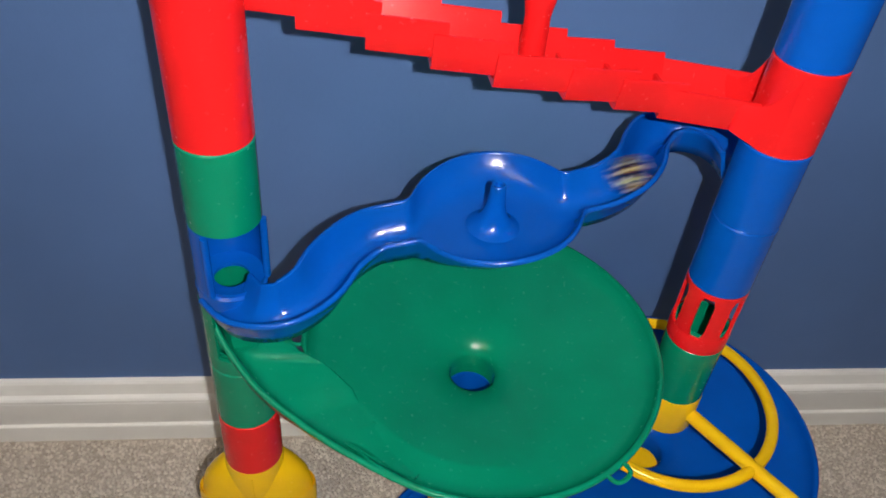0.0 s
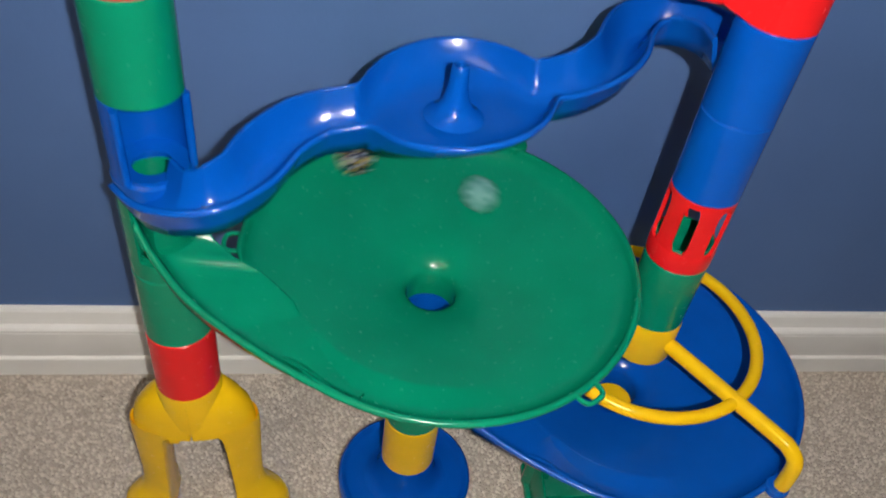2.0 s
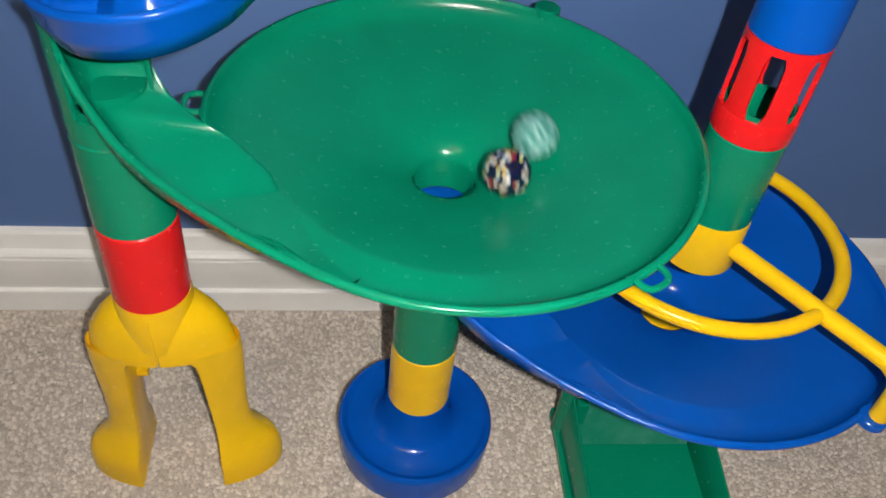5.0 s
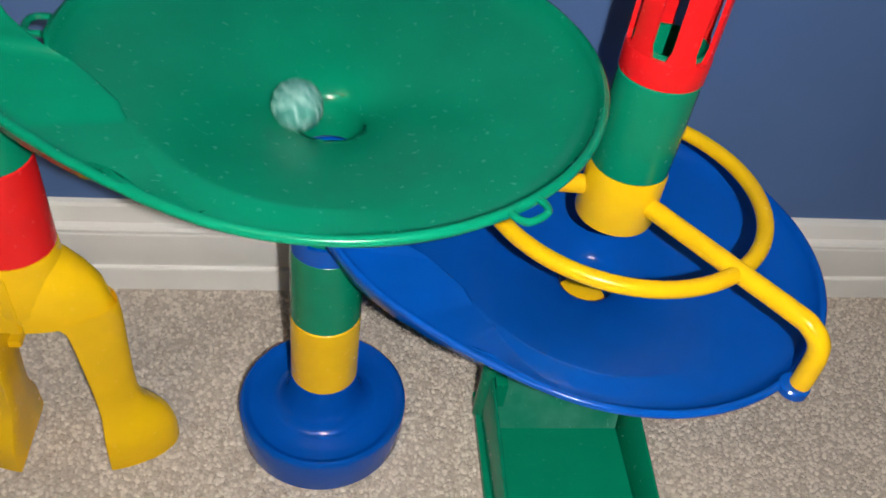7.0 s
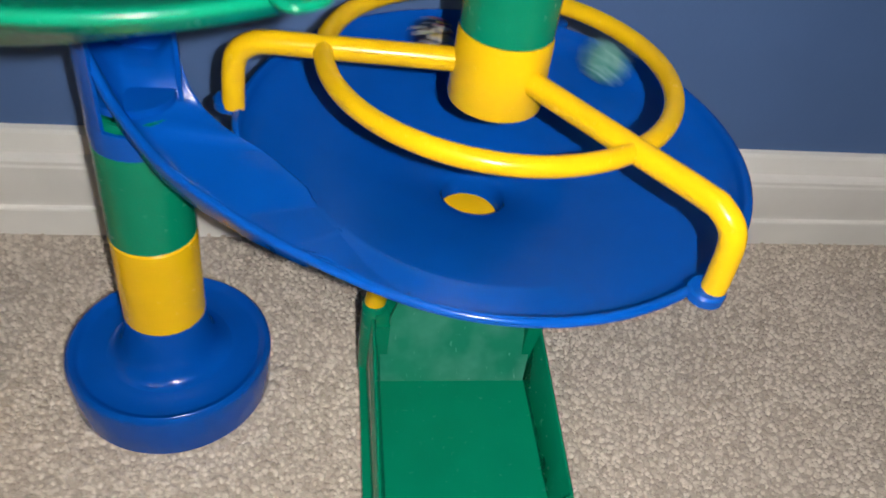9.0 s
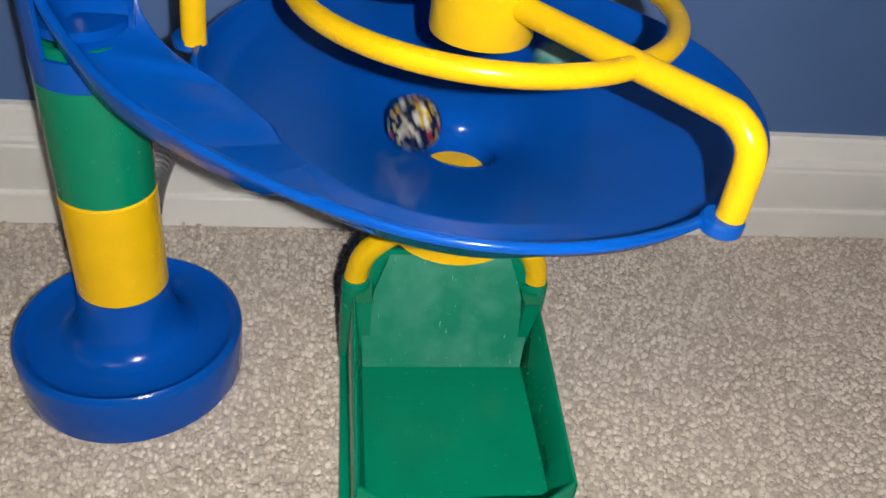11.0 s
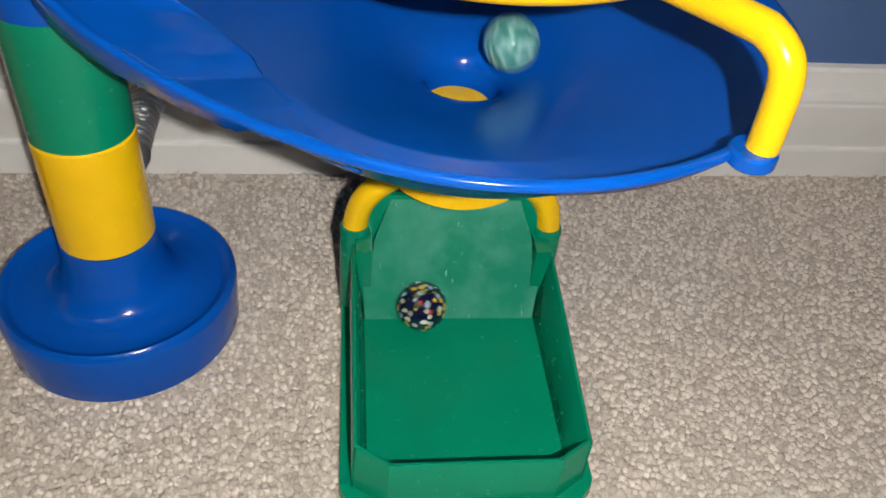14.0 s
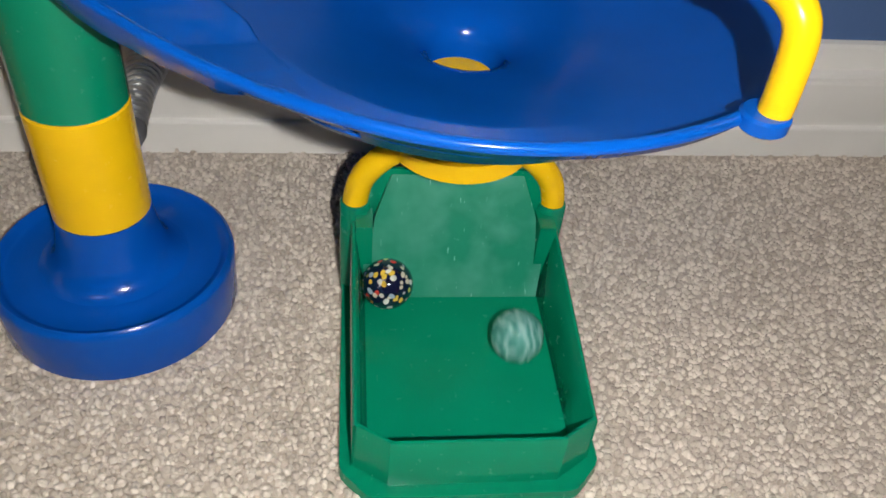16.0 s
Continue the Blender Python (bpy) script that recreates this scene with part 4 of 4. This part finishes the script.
TEAL_WAY = [
    (-0.1560, -0.1480, 0.3440), (-0.1560, -0.1560, 0.3390), (-0.1215, -0.1492, 0.3126), (-0.1129, -0.1874, 0.3126), (-0.0767, -0.2263, 0.3108),
    (-0.0140, -0.2438, 0.2995), (0.0557, -0.2344, 0.3047), (0.1005, -0.1856, 0.3060), (0.1097, -0.1200, 0.3083), (0.0802, -0.0655, 0.3095),
    (0.0282, -0.0375, 0.3096), (-0.0306, -0.0417, 0.3087), (-0.0783, -0.0763, 0.3075), (-0.1002, -0.1306, 0.3061), (-0.0863, -0.1813, 0.3005),
    (-0.0499, -0.2166, 0.3005), (0.0046, -0.2156, 0.2961), (0.0476, -0.1963, 0.2956), (0.0732, -0.1568, 0.2965), (0.0689, -0.1110, 0.2971),
    (0.0355, -0.0704, 0.2990), (-0.0132, -0.0627, 0.2996), (-0.0598, -0.0787, 0.3022), (-0.0913, -0.1027, 0.3061), (-0.1012, -0.1347, 0.3062),
    (-0.0900, -0.1646, 0.3024), (-0.0570, -0.1740, 0.2946), (-0.0015, -0.1586, 0.2806), (0.0447, -0.1377, 0.2876), (0.0514, -0.0895, 0.2966),
    (0.0242, -0.0660, 0.2991), (-0.0119, -0.0648, 0.2987), (-0.0425, -0.0928, 0.2942), (-0.0569, -0.1351, 0.2921), (-0.0349, -0.1717, 0.2891),
    (0.0061, -0.1831, 0.2880), (0.0446, -0.1570, 0.2887), (0.0504, -0.1199, 0.2905), (0.0100, -0.0906, 0.2890), (-0.0335, -0.1049, 0.2888),
    (-0.0470, -0.1483, 0.2892), (-0.0194, -0.1844, 0.2893), (0.0257, -0.1827, 0.2894), (0.0503, -0.1453, 0.2895), (0.0340, -0.1036, 0.2889),
    (-0.0090, -0.0929, 0.2881), (-0.0426, -0.1216, 0.2884), (-0.0386, -0.1655, 0.2888), (-0.0008, -0.1873, 0.2890), (0.0388, -0.1693, 0.2891),
    (0.0470, -0.1269, 0.2888), (0.0173, -0.0957, 0.2879), (-0.0252, -0.1019, 0.2876), (-0.0446, -0.1399, 0.2882), (-0.0249, -0.1775, 0.2885),
    (0.0169, -0.1832, 0.2886), (0.0456, -0.1525, 0.2886), (0.0372, -0.1116, 0.2879), (0.0058, -0.0968, 0.2863), (-0.0290, -0.1144, 0.2852),
    (-0.0275, -0.1466, 0.2830), (0.0008, -0.1604, 0.2813), (0.0220, -0.1296, 0.2783), (0.0039, -0.1038, 0.2829), (-0.0246, -0.1075, 0.2857),
    (-0.0308, -0.1398, 0.2835), (-0.0004, -0.1410, 0.2734), (0.0222, -0.1242, 0.2794), (0.0014, -0.1061, 0.2813), (-0.0126, -0.1181, 0.2748),
    (-0.0168, -0.1375, 0.2742), (0.0286, -0.1651, 0.2862), (0.0069, -0.1111, 0.2781), (-0.0105, -0.1162, 0.2750), (-0.0217, -0.1333, 0.2782),
    (0.0094, -0.1338, 0.2736), (-0.0057, -0.1111, 0.2779), (-0.0172, -0.1278, 0.2739), (0.0063, -0.1357, 0.2735), (0.0000, -0.1290, 0.2560),
    (0.0010, -0.1300, 0.2360), (-0.0010, -0.1270, 0.2310), (-0.0020, -0.1360, 0.2270), (0.0416, -0.1482, 0.1986), (0.0469, -0.1725, 0.1986),
    (0.0828, -0.2012, 0.1893), (0.1427, -0.2225, 0.1788), (0.2134, -0.2200, 0.1817), (0.2702, -0.1624, 0.1847), (0.2804, -0.1042, 0.1884),
    (0.2488, -0.0553, 0.1879), (0.1903, -0.0220, 0.1888), (0.1231, -0.0278, 0.1893), (0.0784, -0.0746, 0.1863), (0.0662, -0.1390, 0.1839),
    (0.0934, -0.1969, 0.1793), (0.1480, -0.2269, 0.1787), (0.2083, -0.2193, 0.1809), (0.2514, -0.1787, 0.1813), (0.2622, -0.1223, 0.1817),
    (0.2384, -0.0716, 0.1816), (0.1907, -0.0454, 0.1807), (0.1383, -0.0520, 0.1792), (0.1011, -0.0872, 0.1775), (0.0918, -0.1358, 0.1759),
    (0.1124, -0.1793, 0.1748), (0.1531, -0.2015, 0.1742), (0.1975, -0.1957, 0.1740), (0.2289, -0.1660, 0.1740), (0.2364, -0.1251, 0.1737),
    (0.2192, -0.0890, 0.1729), (0.1854, -0.0708, 0.1715), (0.1489, -0.0757, 0.1700), (0.1199, -0.0968, 0.1703), (0.1144, -0.1266, 0.1689),
    (0.1450, -0.1566, 0.1638), (0.1902, -0.1599, 0.1647), (0.2171, -0.1377, 0.1680), (0.2092, -0.1047, 0.1672), (0.1682, -0.0647, 0.1728),
    (0.1250, -0.0827, 0.1723), (0.1119, -0.1161, 0.1702), (0.1326, -0.1382, 0.1636), (0.1808, -0.1283, 0.1519), (0.2045, -0.1136, 0.1645),
    (0.1974, -0.0653, 0.1749), (0.1478, -0.0809, 0.1684), (0.1359, -0.1154, 0.1623), (0.1493, -0.1508, 0.1616), (0.1826, -0.1604, 0.1637),
    (0.1982, -0.1208, 0.1616), (0.1735, -0.0900, 0.1635), (0.1374, -0.0995, 0.1649), (0.1322, -0.1201, 0.1632), (0.1624, -0.1185, 0.1521),
    (0.1961, -0.1185, 0.1608), (0.1893, -0.0986, 0.1629), (0.1535, -0.0991, 0.1605), (0.1426, -0.1207, 0.1585), (0.1766, -0.1294, 0.1519),
    (0.1881, -0.1154, 0.1567), (0.1653, -0.0950, 0.1609), (0.1443, -0.1055, 0.1611), (0.1558, -0.1191, 0.1520), (0.1879, -0.1214, 0.1555),
    (0.1842, -0.1028, 0.1598), (0.1542, -0.1033, 0.1580), (0.1567, -0.1162, 0.1521), (0.1827, -0.1156, 0.1522), (0.1646, -0.1040, 0.1537),
    (0.1687, -0.1251, 0.1519), (0.1692, -0.1074, 0.1524), (0.1653, -0.1301, 0.1518), (0.1774, -0.1074, 0.0276), (0.1792, -0.2300, 0.0234),
    (0.1936, -0.2300, 0.0234), (0.1982, -0.2301, 0.0234), (0.1967, -0.2282, 0.0235), (0.1954, -0.2229, 0.0238), (0.1953, -0.2053, 0.0247),
    (0.1954, -0.1877, 0.0256),
]


def rolled(places):
    """Rows of a ball that rolls along places, one for each tenth of a second."""
    rows, turn = [], Matrix.Identity(3)
    for i, p in enumerate(places):
        p = Vector(p)
        if i:
            step = p - Vector(places[i - 1])
            axis = Vector((-step.y, step.x, 0.0))
            if axis.length > 1e-5:
                turn = Matrix.Rotation(min(radians(78), step.length / MR), 3, axis.normalized()) @ turn
        rows.append((i / 10, Matrix.Translation(p) @ turn.to_4x4()))
    return rows


def motions():
    walk(dark_marble, rolled(DARK_WAY))
    walk(teal_marble, rolled(TEAL_WAY))
    walk(lamp, [(t, look(eye, target, roll) @ TORCH_SHIFT) for t, eye, target, roll in PATH])


motions()
